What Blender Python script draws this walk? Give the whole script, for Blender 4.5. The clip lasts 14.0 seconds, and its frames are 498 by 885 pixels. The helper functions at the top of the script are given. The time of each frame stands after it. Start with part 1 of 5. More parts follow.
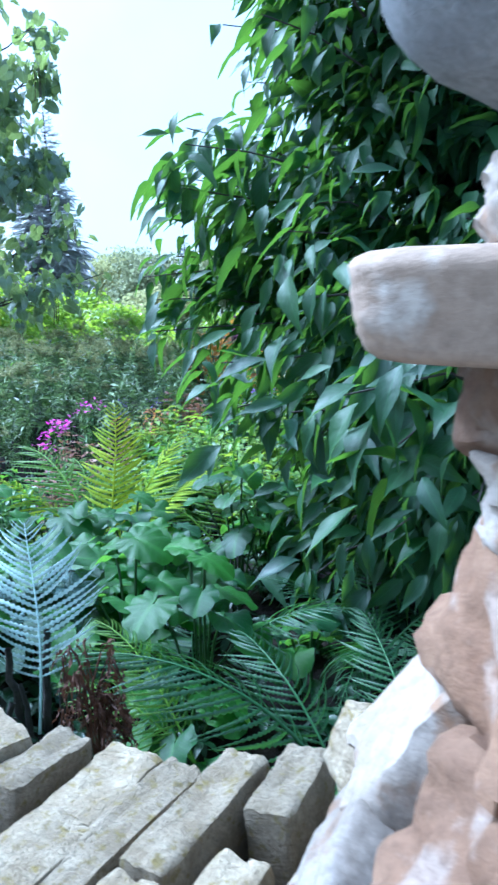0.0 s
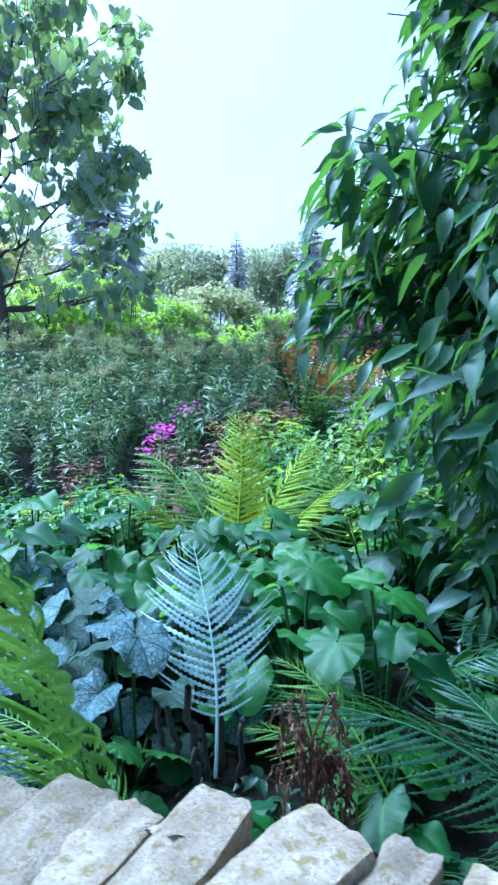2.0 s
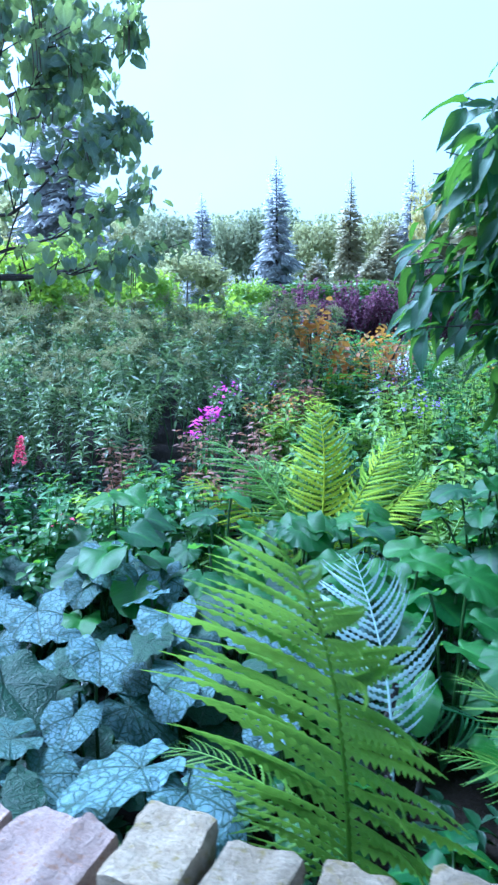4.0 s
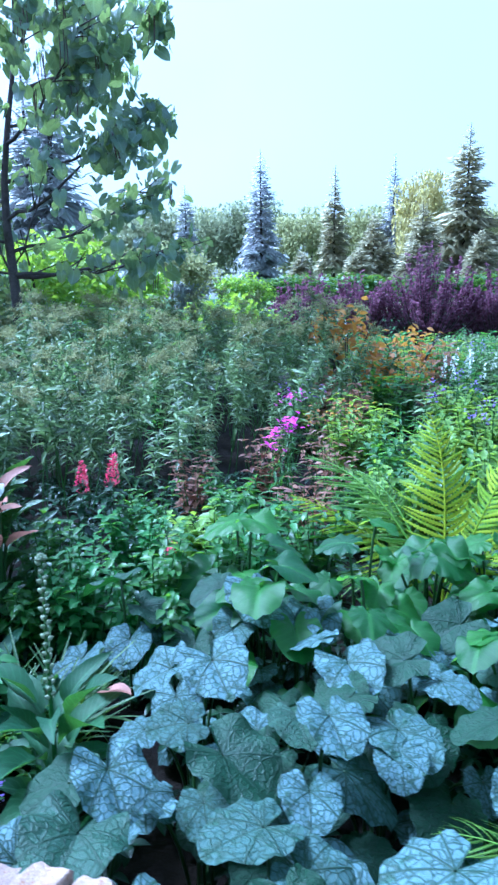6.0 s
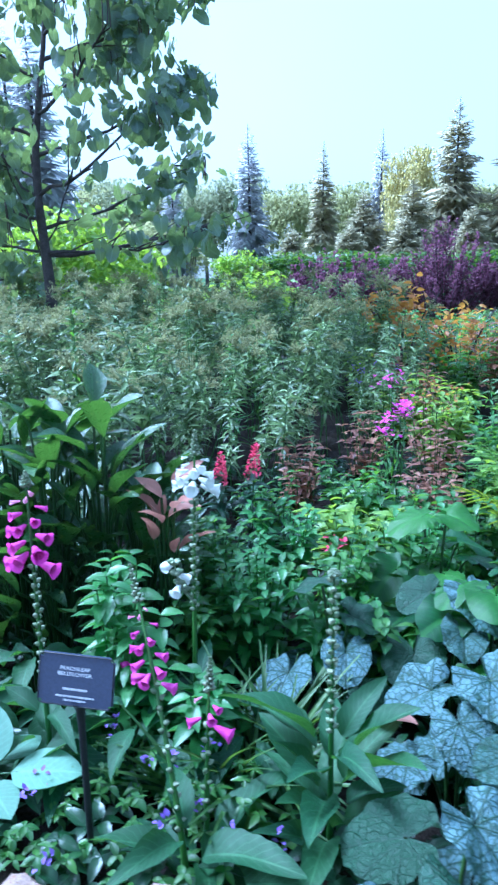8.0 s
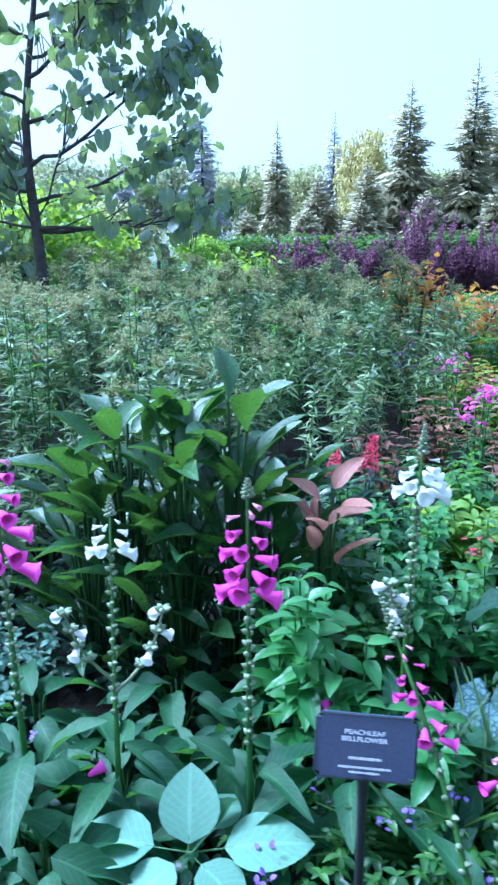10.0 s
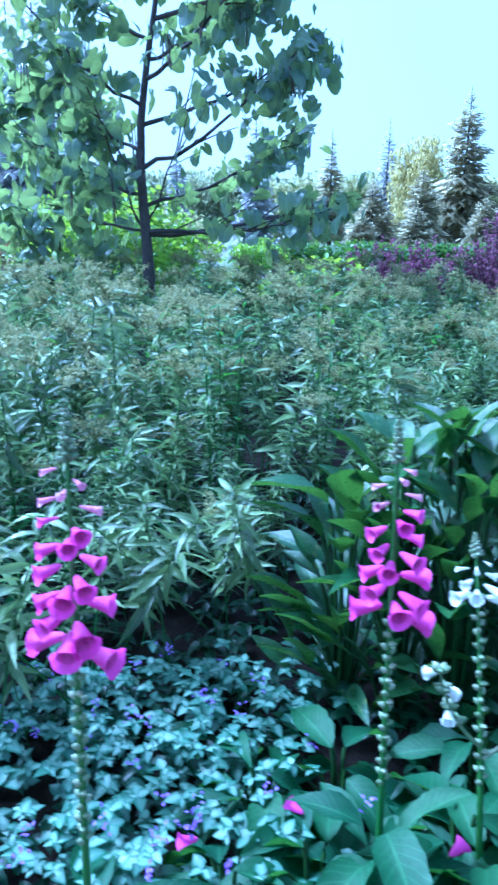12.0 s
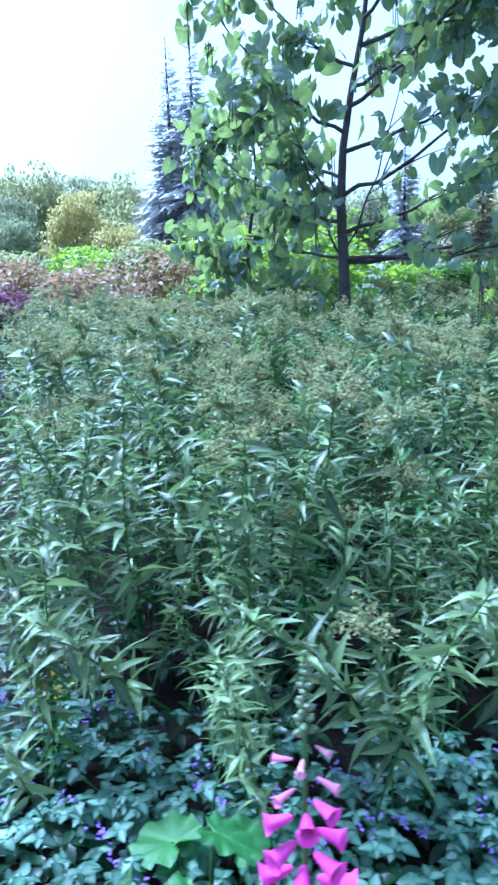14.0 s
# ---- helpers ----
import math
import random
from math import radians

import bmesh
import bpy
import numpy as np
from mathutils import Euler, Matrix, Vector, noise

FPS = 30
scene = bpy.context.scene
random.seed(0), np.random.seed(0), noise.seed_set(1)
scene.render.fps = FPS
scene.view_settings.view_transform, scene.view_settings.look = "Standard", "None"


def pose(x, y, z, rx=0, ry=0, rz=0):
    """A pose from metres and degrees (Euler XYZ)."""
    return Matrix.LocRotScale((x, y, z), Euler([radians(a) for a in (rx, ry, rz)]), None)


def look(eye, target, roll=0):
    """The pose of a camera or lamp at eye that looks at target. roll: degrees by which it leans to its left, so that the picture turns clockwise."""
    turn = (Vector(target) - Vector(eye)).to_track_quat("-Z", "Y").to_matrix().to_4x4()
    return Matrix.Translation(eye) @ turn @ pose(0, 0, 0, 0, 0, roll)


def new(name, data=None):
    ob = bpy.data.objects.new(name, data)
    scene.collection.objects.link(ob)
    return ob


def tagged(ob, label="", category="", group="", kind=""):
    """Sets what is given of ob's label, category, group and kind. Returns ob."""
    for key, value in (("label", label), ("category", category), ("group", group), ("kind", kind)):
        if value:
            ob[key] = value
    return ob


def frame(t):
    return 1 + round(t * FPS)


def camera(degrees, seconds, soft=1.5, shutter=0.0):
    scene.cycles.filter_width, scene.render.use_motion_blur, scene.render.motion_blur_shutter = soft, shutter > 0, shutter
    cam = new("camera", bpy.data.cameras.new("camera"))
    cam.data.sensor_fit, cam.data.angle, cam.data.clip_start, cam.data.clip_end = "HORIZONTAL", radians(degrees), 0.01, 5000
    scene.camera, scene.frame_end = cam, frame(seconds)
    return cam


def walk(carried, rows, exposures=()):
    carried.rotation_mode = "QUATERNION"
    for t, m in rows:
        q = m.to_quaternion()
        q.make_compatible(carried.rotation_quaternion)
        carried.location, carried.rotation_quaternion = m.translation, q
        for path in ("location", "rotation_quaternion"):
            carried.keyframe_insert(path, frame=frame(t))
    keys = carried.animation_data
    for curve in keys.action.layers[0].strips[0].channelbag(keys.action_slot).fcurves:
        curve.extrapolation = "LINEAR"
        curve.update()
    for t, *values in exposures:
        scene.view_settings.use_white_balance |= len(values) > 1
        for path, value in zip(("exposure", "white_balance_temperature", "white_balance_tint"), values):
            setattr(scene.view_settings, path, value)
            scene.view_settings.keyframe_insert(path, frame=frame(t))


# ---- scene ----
cam = camera(39.4, 14.0, 2.5, 0.4)
PATH = [
    (0, (0.021, 0.277, 1.505), (-0.256, 2.236, 1.212), -2.2),
    (0.5, (-0.047, 0.317, 1.51), (-0.401, 2.261, 1.206), -2.2),
    (1, (-0.121, 0.345, 1.533), (-0.53, 2.277, 1.218), -2.1),
    (1.5, (-0.224, 0.366, 1.541), (-0.646, 2.297, 1.235), -1.7),
    (2, (-0.342, 0.363, 1.555), (-0.739, 2.301, 1.258), -1.1),
    (2.5, (-0.433, 0.36, 1.578), (-0.808, 2.299, 1.267), -1.3),
    (3, (-0.541, 0.385, 1.585), (-0.892, 2.326, 1.252), -1.5),
    (3.2, (-0.597, 0.406, 1.585), (-0.933, 2.346, 1.239), -1.2),
    (5.3, (-1.13, 0.434, 1.672), (-1.363, 2.379, 1.268), -0.2),
    (5.5, (-1.176, 0.456, 1.669), (-1.409, 2.401, 1.266), -0.4),
    (6, (-1.309, 0.512, 1.675), (-1.534, 2.457, 1.27), -0.3),
    (6.5, (-1.445, 0.547, 1.678), (-1.667, 2.492, 1.27), -0.4),
    (7, (-1.615, 0.56, 1.69), (-1.819, 2.503, 1.264), 0.2),
    (7.5, (-1.763, 0.588, 1.681), (-1.961, 2.528, 1.237), -0.2),
    (7.7, (-1.82, 0.611, 1.675), (-2.016, 2.55, 1.224), -0.6),
    (9.8, (-2.414, 0.855, 1.646), (-2.441, 2.789, 1.139), 0.1),
    (10, (-2.453, 0.877, 1.637), (-2.488, 2.812, 1.13), -0.4),
    (10.5, (-2.585, 0.929, 1.636), (-2.619, 2.862, 1.125), 0.1),
    (11, (-2.724, 0.97, 1.628), (-2.782, 2.902, 1.116), 0.3),
    (11.5, (-2.895, 0.985, 1.631), (-2.975, 2.918, 1.123), 0.9),
    (12, (-3.041, 1.019, 1.633), (-3.189, 2.952, 1.142), 0.4),
    (12.5, (-3.181, 1.073, 1.627), (-3.44, 3.001, 1.162), 0.1),
    (13, (-3.322, 1.12, 1.641), (-3.713, 3.031, 1.197), -0.5),
    (13.5, (-3.436, 1.129, 1.658), (-3.929, 3.019, 1.229), -1.1),
    (14, (-3.569, 1.096, 1.667), (-4.101, 2.976, 1.241), -1.1),
]
walk(cam, [(t, look(eye, target, roll)) for t, eye, target, roll in PATH], [(0, 2.12, 4230, 6), (3, 2.16, 3940, 9), (7.5, 2.16, 4020, 10), (10, 2.18, 4060, 10), (12, 2.2, 3610, 10), (14, 2.15, 4030, 11)])

# ---- world, sun, exposure ----
world = bpy.data.worlds.new("overcast_sky")
scene.world = world
world.use_nodes = True
wn = world.node_tree.nodes
wl = world.node_tree.links
sky = wn.new("ShaderNodeTexSky")
sky.sky_type = "NISHITA"
sky.sun_disc = False
sky.sun_elevation = radians(52)
sky.sun_rotation = radians(-72)
sky.air_density = 1.0
sky.dust_density = 7.0
sky.ozone_density = 0.4
wn["Background"].inputs["Strength"].default_value = 0.125
# thin bright cloud over the blue
cloud_at = wn.new("ShaderNodeTexCoord")
cloud = wn.new("ShaderNodeTexNoise")
cloud.inputs["Scale"].default_value, cloud.inputs["Detail"].default_value = 2.4, 5.0
wl.new(cloud_at.outputs["Generated"], cloud.inputs["Vector"])
veil = wn.new("ShaderNodeMapRange")
veil.inputs[1].default_value, veil.inputs[2].default_value, veil.inputs[3].default_value, veil.inputs[4].default_value = 0.35, 0.65, 0.5, 0.8
wl.new(cloud.outputs["Fac"], veil.inputs[0])
sky_mix = wn.new("ShaderNodeMix")
sky_mix.data_type = "RGBA"
sky_mix.inputs[7].default_value = (2.12, 2.2, 1.92, 1.0)
wl.new(veil.outputs[0], sky_mix.inputs[0])
wl.new(sky.outputs["Color"], sky_mix.inputs[6])
wl.new(sky_mix.outputs[2], wn["Background"].inputs["Color"])
sun_data = bpy.data.lights.new("sun", "SUN")
sun_data.energy, sun_data.angle, sun_data.color = 2.6, radians(22), (1.0, 0.97, 0.92)
sun = new("sun", sun_data)
SUN_FROM = Vector((math.sin(radians(-72)) * math.cos(radians(52)), math.cos(radians(-72)) * math.cos(radians(52)), math.sin(radians(52))))
sun.matrix_world = look(SUN_FROM * 60, (0, 0, 0))


# ---- materials ----
def nodes_of(name):
    m = bpy.data.materials.new(name)
    m.use_nodes = True
    nt = m.node_tree
    return m, nt.nodes, nt.links, nt.nodes["Principled BSDF"], nt.nodes["Material Output"]


def rgb(c):
    return (c[0], c[1], c[2], 1.0)


def mixrgb(n, l, fac, a, b, mode="MIX"):
    x = n.new("ShaderNodeMix")
    x.data_type, x.blend_type = "RGBA", mode
    for sock, v in ((x.inputs[0], fac), (x.inputs[6], a), (x.inputs[7], b)):
        if isinstance(v, bpy.types.NodeSocket):
            l.new(v, sock)
        elif isinstance(v, tuple):
            sock.default_value = rgb(v)
        else:
            sock.default_value = v
    return x.outputs[2]


def ramp(n, l, src, lo, hi):
    r = n.new("ShaderNodeMapRange")
    r.inputs[1].default_value, r.inputs[2].default_value = lo, hi
    l.new(src, r.inputs[0])
    return r.outputs[0]


def noise_tex(n, l, scale, detail=4.0, coord="Object", rough=0.55):
    tc = n.new("ShaderNodeNewGeometry" if coord == "Position" else "ShaderNodeTexCoord")
    t = n.new("ShaderNodeTexNoise")
    t.inputs["Scale"].default_value, t.inputs["Detail"].default_value, t.inputs["Roughness"].default_value = scale, detail, rough
    l.new(tc.outputs[coord], t.inputs["Vector"])
    return t.outputs["Fac"]


def calc(n, l, op, a, b=0.0):
    m = n.new("ShaderNodeMath")
    m.operation = op
    for sock, v in ((m.inputs[0], a), (m.inputs[1], b)):
        if isinstance(v, bpy.types.NodeSocket):
            l.new(v, sock)
        else:
            sock.default_value = v
    return m.outputs[0]


def leaf_mat(name, a, b, rough=0.42, through_light=0.3, rib=0.25, spec=0.5, spots=None, silver=None, glow=None, grey=False, rim=None):
    """A leaf: two hues chosen leaf by leaf, a paler midrib and side veins by the leaf's own UV, blotches, light passing through."""
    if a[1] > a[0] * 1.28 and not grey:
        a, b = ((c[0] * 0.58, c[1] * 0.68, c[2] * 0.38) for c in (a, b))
    m, n, l, p, out = nodes_of(name)
    geo = n.new("ShaderNodeNewGeometry")
    info = n.new("ShaderNodeObjectInfo")
    rnd = calc(n, l, "FRACT", calc(n, l, "ADD", geo.outputs["Random Per Island"], info.outputs["Random"]))
    col = mixrgb(n, l, rnd, a, b)
    blotch = ramp(n, l, noise_tex(n, l, 14.0, 3.0), 0.35, 0.7)
    col = mixrgb(n, l, calc(n, l, "MULTIPLY", blotch, 0.35), col, tuple(c * 0.62 for c in a))
    uv = n.new("ShaderNodeUVMap")
    sep = n.new("ShaderNodeSeparateXYZ")
    l.new(uv.outputs[0], sep.inputs[0])
    side = calc(n, l, "ABSOLUTE", calc(n, l, "SUBTRACT", sep.outputs[0], 0.5))
    midrib = calc(n, l, "LESS_THAN", side, 0.035)
    phase = calc(n, l, "SINE", calc(n, l, "MULTIPLY", calc(n, l, "SUBTRACT", sep.outputs[1], calc(n, l, "MULTIPLY", side, 0.55)), 62.0))
    vein = calc(n, l, "MULTIPLY", calc(n, l, "GREATER_THAN", phase, 0.86), 0.55)
    veins = calc(n, l, "MAXIMUM", midrib, vein)
    if silver:
        # heart-shaped leaf: veins run out from the stalk, a net of finer ones between them
        cx = calc(n, l, "SUBTRACT", sep.outputs[0], 0.5)
        cy = calc(n, l, "SUBTRACT", sep.outputs[1], 0.5)
        ang = calc(n, l, "ARCTAN2", cx, cy)
        far = calc(n, l, "SQRT", calc(n, l, "ADD", calc(n, l, "MULTIPLY", cx, cx), calc(n, l, "MULTIPLY", cy, cy)))
        ray = ramp(n, l, calc(n, l, "MULTIPLY", far, calc(n, l, "ABSOLUTE", calc(n, l, "SINE", calc(n, l, "MULTIPLY", ang, 4.5)))), 0.06, 0.018)
        vor = n.new("ShaderNodeTexVoronoi")
        vor.feature = "DISTANCE_TO_EDGE"
        vor.inputs["Scale"].default_value = 15.0
        wob = mixrgb(n, l, 0.12, uv.outputs[0], noise_vec(n, l, uv.outputs[0], 5.0))
        l.new(wob, vor.inputs["Vector"])
        net = ramp(n, l, vor.outputs["Distance"], 0.12, 0.02)
        veins = calc(n, l, "MAXIMUM", ray, calc(n, l, "MULTIPLY", net, 0.85))
        frost = calc(n, l, "MULTIPLY", ramp(n, l, rnd, 0.40, 0.6), ramp(n, l, noise_tex(n, l, 9.0, 2.0), 0.25, 0.5))
        col = mixrgb(n, l, frost, col, silver)
        col = mixrgb(n, l, calc(n, l, "MULTIPLY", veins, 0.95), col, tuple(c * 0.7 for c in a))
    else:
        col = mixrgb(n, l, calc(n, l, "MULTIPLY", veins, rib), col, tuple(min(1, c * 1.9 + 0.02) for c in b))
    if rim:
        # green margin round a silver middle
        edge = calc(n, l, "MAXIMUM", ramp(n, l, side, 0.26, 0.36), ramp(n, l, sep.outputs[1], 0.80, 0.92))
        col = mixrgb(n, l, edge, col, rim)
    if spots:
        dead = ramp(n, l, noise_tex(n, l, 5.0, 3.0), 0.60, 0.68)
        col = mixrgb(n, l, calc(n, l, "MULTIPLY", dead, 0.8), col, spots)
    l.new(col, p.inputs["Base Color"])
    rr = calc(n, l, "ADD", calc(n, l, "MULTIPLY", blotch, 0.18), rough - 0.10)
    l.new(rr, p.inputs["Roughness"])
    p.inputs["Specular IOR Level"].default_value = spec * 0.95
    bump = n.new("ShaderNodeBump")
    bump.inputs["Strength"].default_value, bump.inputs["Distance"].default_value = 0.7 if silver else 0.4, 0.004
    h = calc(n, l, "ADD", calc(n, l, "MULTIPLY", veins, -0.6), noise_tex(n, l, 60.0, 3.0))
    l.new(h, bump.inputs["Height"])
    l.new(bump.outputs[0], p.inputs["Normal"])
    if through_light > 0:
        tr = n.new("ShaderNodeBsdfTranslucent")
        l.new(mixrgb(n, l, 0.7, col, glow or (tuple(min(1, c * k) for c, k in zip(b, (4.2, 3.6, 1.0))) if b[1] > b[0] * 1.4 and not grey else tuple(min(1, c * 2.2) for c in b))), tr.inputs["Color"])
        mx = n.new("ShaderNodeMixShader")
        mx.inputs[0].default_value = through_light * 0.9
        l.new(p.outputs[0], mx.inputs[1])
        l.new(tr.outputs[0], mx.inputs[2])
        l.new(mx.outputs[0], out.inputs["Surface"])
    return m


def noise_vec(n, l, vec, scale):
    t = n.new("ShaderNodeTexNoise")
    t.inputs["Scale"].default_value = scale
    l.new(vec, t.inputs["Vector"])
    return t.outputs["Color"]


def surface_mat(name, a, b, c=None, world=1.0, scale=8.0, rough=0.85, bump=0.6, fine=80.0, dist=0.01, random_tint=0.25, metal=0.0):
    """Stone, soil, bark and the like: coarse patches, fine grain, relief."""
    m, n, l, p, out = nodes_of(name)
    spot = "Object" if world == 1.0 else "Position"
    big = ramp(n, l, noise_tex(n, l, scale * world, 5.0, spot), 0.35, 0.65)
    small = noise_tex(n, l, fine * world, 6.0, spot, 0.7)
    col = mixrgb(n, l, big, a, b)
    if c:
        col = mixrgb(n, l, ramp(n, l, noise_tex(n, l, scale * 2.7 * world, 4.0, spot), 0.55, 0.66), col, c)
    col = mixrgb(n, l, calc(n, l, "MULTIPLY", ramp(n, l, small, 0.4, 0.62), 0.5), col, tuple(x * 0.55 for x in a))
    info = n.new("ShaderNodeObjectInfo")
    hsv = n.new("ShaderNodeHueSaturation")
    l.new(col, hsv.inputs["Color"])
    l.new(calc(n, l, "ADD", calc(n, l, "MULTIPLY", info.outputs["Random"], random_tint * 2), 1.0 - random_tint), hsv.inputs["Value"])
    l.new(hsv.outputs[0], p.inputs["Base Color"])
    l.new(calc(n, l, "ADD", calc(n, l, "MULTIPLY", small, 0.2), rough - 0.1), p.inputs["Roughness"])
    p.inputs["Metallic"].default_value = metal
    bp = n.new("ShaderNodeBump")
    bp.inputs["Strength"].default_value, bp.inputs["Distance"].default_value = bump, dist
    l.new(calc(n, l, "ADD", calc(n, l, "MULTIPLY", big, 0.6), small), bp.inputs["Height"])
    l.new(bp.outputs[0], p.inputs["Normal"])
    return m


M_LIMESTONE = surface_mat("pale_limestone", (0.27, 0.21, 0.125), (0.43, 0.355, 0.24), (0.23, 0.175, 0.05), scale=9, fine=70, dist=0.012, bump=0.9, world=3.0)
M_PINKSTONE = surface_mat("pinkish_stone", (0.32, 0.22, 0.17), (0.42, 0.315, 0.25), (0.30, 0.165, 0.09), scale=12, fine=80, dist=0.01, bump=0.8, world=3.0)
M_SANDSTONE = surface_mat("tawny_sandstone", (0.11, 0.056, 0.026), (0.17, 0.10, 0.055), (0.22, 0.165, 0.125), scale=4, fine=40, dist=0.006, bump=0.4, world=2.0)
# pillar stone whose white colour stands for faces blown out by sky light
M_SKYLIT_STONE = surface_mat("stone_whitened_for_skylight", (0.21, 0.17, 0.13), (0.29, 0.25, 0.21), (0.17, 0.10, 0.055), scale=4, fine=40, dist=0.006, bump=0.4, world=2.0)
M_GREYSTONE = surface_mat("grey_boulder", (0.22, 0.22, 0.225), (0.32, 0.32, 0.32), (0.17, 0.165, 0.165), scale=7, fine=60, world=3.0)
M_BARK = surface_mat("dark_bark", (0.045, 0.036, 0.034), (0.09, 0.075, 0.07), scale=15, fine=90, dist=0.01)
M_BARKGREY = surface_mat("grey_bark", (0.12, 0.10, 0.095), (0.2, 0.17, 0.16), scale=10, fine=70)
M_STEM = leaf_mat("green_stem", (0.05, 0.13, 0.03), (0.10, 0.20, 0.05), through_light=0, rib=0)
M_STALK = leaf_mat("dark_green_stalk", (0.03, 0.06, 0.02), (0.06, 0.11, 0.035), through_light=0, rib=0)
M_SLAB = surface_mat("pale_brown_slab", (0.24, 0.165, 0.11), (0.34, 0.26, 0.19), (0.42, 0.36, 0.30), scale=4, fine=40, dist=0.005, bump=0.4, world=2.0)
M_STEMDARK = surface_mat("dark_stem", (0.02, 0.018, 0.014), (0.05, 0.04, 0.03), scale=20, fine=120)
M_GOLDROD = leaf_mat("goldenrod_leaf", (0.016, 0.034, 0.012), (0.195, 0.275, 0.09), rough=0.46, through_light=0.2, rib=0.3, spec=0.55, grey=True)
M_PLUME = leaf_mat("goldenrod_seed_plume", (0.15, 0.165, 0.06), (0.26, 0.26, 0.105), rough=0.8, through_light=0.3, rib=0)
M_BRUN = leaf_mat("silver_leaf", (0.018, 0.06, 0.042), (0.035, 0.10, 0.05), rough=0.55, through_light=0.15, spec=0.4, silver=(0.105, 0.17, 0.178))
M_HOSTA = leaf_mat("broad_green_leaf", (0.02, 0.068, 0.045), (0.085, 0.21, 0.034), rough=0.42, through_light=0.4, rib=0.25, spec=0.38, glow=(0.24, 0.5, 0.04))
M_FOXLEAF = leaf_mat("rosette_leaf", (0.028, 0.08, 0.06), (0.06, 0.135, 0.075), rough=0.55, through_light=0.3, rib=0.5, spec=0.35)
M_SHRUB = leaf_mat("shrub_leaf", (0.015, 0.048, 0.054), (0.046, 0.115, 0.052), rough=0.58, through_light=0.3, rib=0.3, spec=0.38, glow=(0.26, 0.5, 0.03))
M_CATALPA = leaf_mat("tree_leaf", (0.072, 0.115, 0.12), (0.15, 0.215, 0.155), rough=0.34, through_light=0.52, rib=0.3, spec=0.8, glow=(0.36, 0.46, 0.07), grey=True)
M_FERN = leaf_mat("fern_leaf", (0.028, 0.08, 0.06), (0.075, 0.17, 0.085), rough=0.45, through_light=0.3, rib=0.3)
M_FERNPALE = leaf_mat("pale_fern_leaf", (0.30, 0.43, 0.39), (0.42, 0.54, 0.50), rough=0.4, through_light=0.25, rib=0.4, grey=True)
M_FERNGREEN = leaf_mat("bright_fern_leaf", (0.075, 0.165, 0.012), (0.14, 0.25, 0.016), rough=0.45, through_light=0.4, rib=0.4, glow=(0.3, 0.5, 0.05), grey=True)
M_FERNYEL = leaf_mat("yellow_fern_leaf", (0.17, 0.30, 0.006), (0.38, 0.46, 0.008), rough=0.6, through_light=0.45, rib=0, spec=0.2, glow=(0.7, 0.66, 0.02), grey=True)
M_FERNDEAD = leaf_mat("dead_fern_leaf", (0.045, 0.018, 0.010), (0.12, 0.052, 0.024), rough=0.8, through_light=0.1, rib=0)
M_LIME = leaf_mat("lime_green_leaf", (0.17, 0.25, 0.06), (0.30, 0.40, 0.10), rough=0.5, through_light=0.35, rib=0.2)
M_MINT = leaf_mat("mint_green_leaf", (0.07, 0.18, 0.08), (0.12, 0.26, 0.10), rough=0.42, through_light=0.3, rib=0.3)
M_MIDGREEN = leaf_mat("perennial_leaf", (0.042, 0.11, 0.05), (0.12, 0.23, 0.055), rough=0.42, through_light=0.36, rib=0.25)
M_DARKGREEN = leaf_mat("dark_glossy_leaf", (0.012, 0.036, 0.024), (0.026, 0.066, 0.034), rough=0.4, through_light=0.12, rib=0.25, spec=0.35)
M_LAMIUM = leaf_mat("silver_edged_small_leaf", (0.05, 0.115, 0.07), (0.22, 0.32, 0.24), rough=0.5, through_light=0.2, rib=0.15, grey=True, rim=(0.035, 0.10, 0.05))
M_PALE = leaf_mat("pale_aqua_leaf", (0.15, 0.27, 0.17), (0.175, 0.30, 0.195), rough=0.5, through_light=0.25, rib=0.25, spec=0.4, grey=True)
M_CANNA = leaf_mat("paddle_leaf", (0.03, 0.072, 0.048), (0.07, 0.135, 0.06), rough=0.36, through_light=0.24, rib=0.4, spots=(0.30, 0.30, 0.06))
M_BROWNLEAF = leaf_mat("withered_pink_brown_leaf", (0.26, 0.10, 0.065), (0.38, 0.19, 0.14), rough=0.55, through_light=0.3, rib=0.3)
M_REDLEAF = leaf_mat("russet_leaf", (0.11, 0.035, 0.03), (0.27, 0.14, 0.075), rough=0.5, through_light=0.3, rib=0.2)
M_PURPLE = leaf_mat("purple_shrub_leaf", (0.09, 0.037, 0.067), (0.185, 0.078, 0.125), rough=0.75, through_light=0.3, rib=0, spec=0.2)
M_ORANGE = leaf_mat("orange_autumn_leaf", (0.26, 0.07, 0.02), (0.42, 0.23, 0.03), rough=0.55, through_light=0.35, rib=0.2)
M_RUST = leaf_mat("rusty_shrub_leaf", (0.20, 0.11, 0.06), (0.28, 0.20, 0.10), rough=0.6, through_light=0.3, rib=0.1)
# spruce and far-tree colours are paled to stand in for distance haze
M_SPRUCE_HAZED = leaf_mat("haze_paled_blue_spruce_needles", (0.26, 0.26, 0.27), (0.36, 0.36, 0.365), rough=0.85, through_light=0.75, rib=0, spec=0.1)
M_SPRUCEGREEN_HAZED = leaf_mat("haze_paled_green_spruce_needles", (0.22, 0.205, 0.13), (0.30, 0.28, 0.185), rough=0.85, through_light=0.75, rib=0, spec=0.1)
M_TREEFAR_HAZED = leaf_mat("haze_paled_far_tree_leaf", (0.22, 0.235, 0.10), (0.34, 0.34, 0.15), rough=0.7, through_light=0.35, rib=0, spec=0.2)
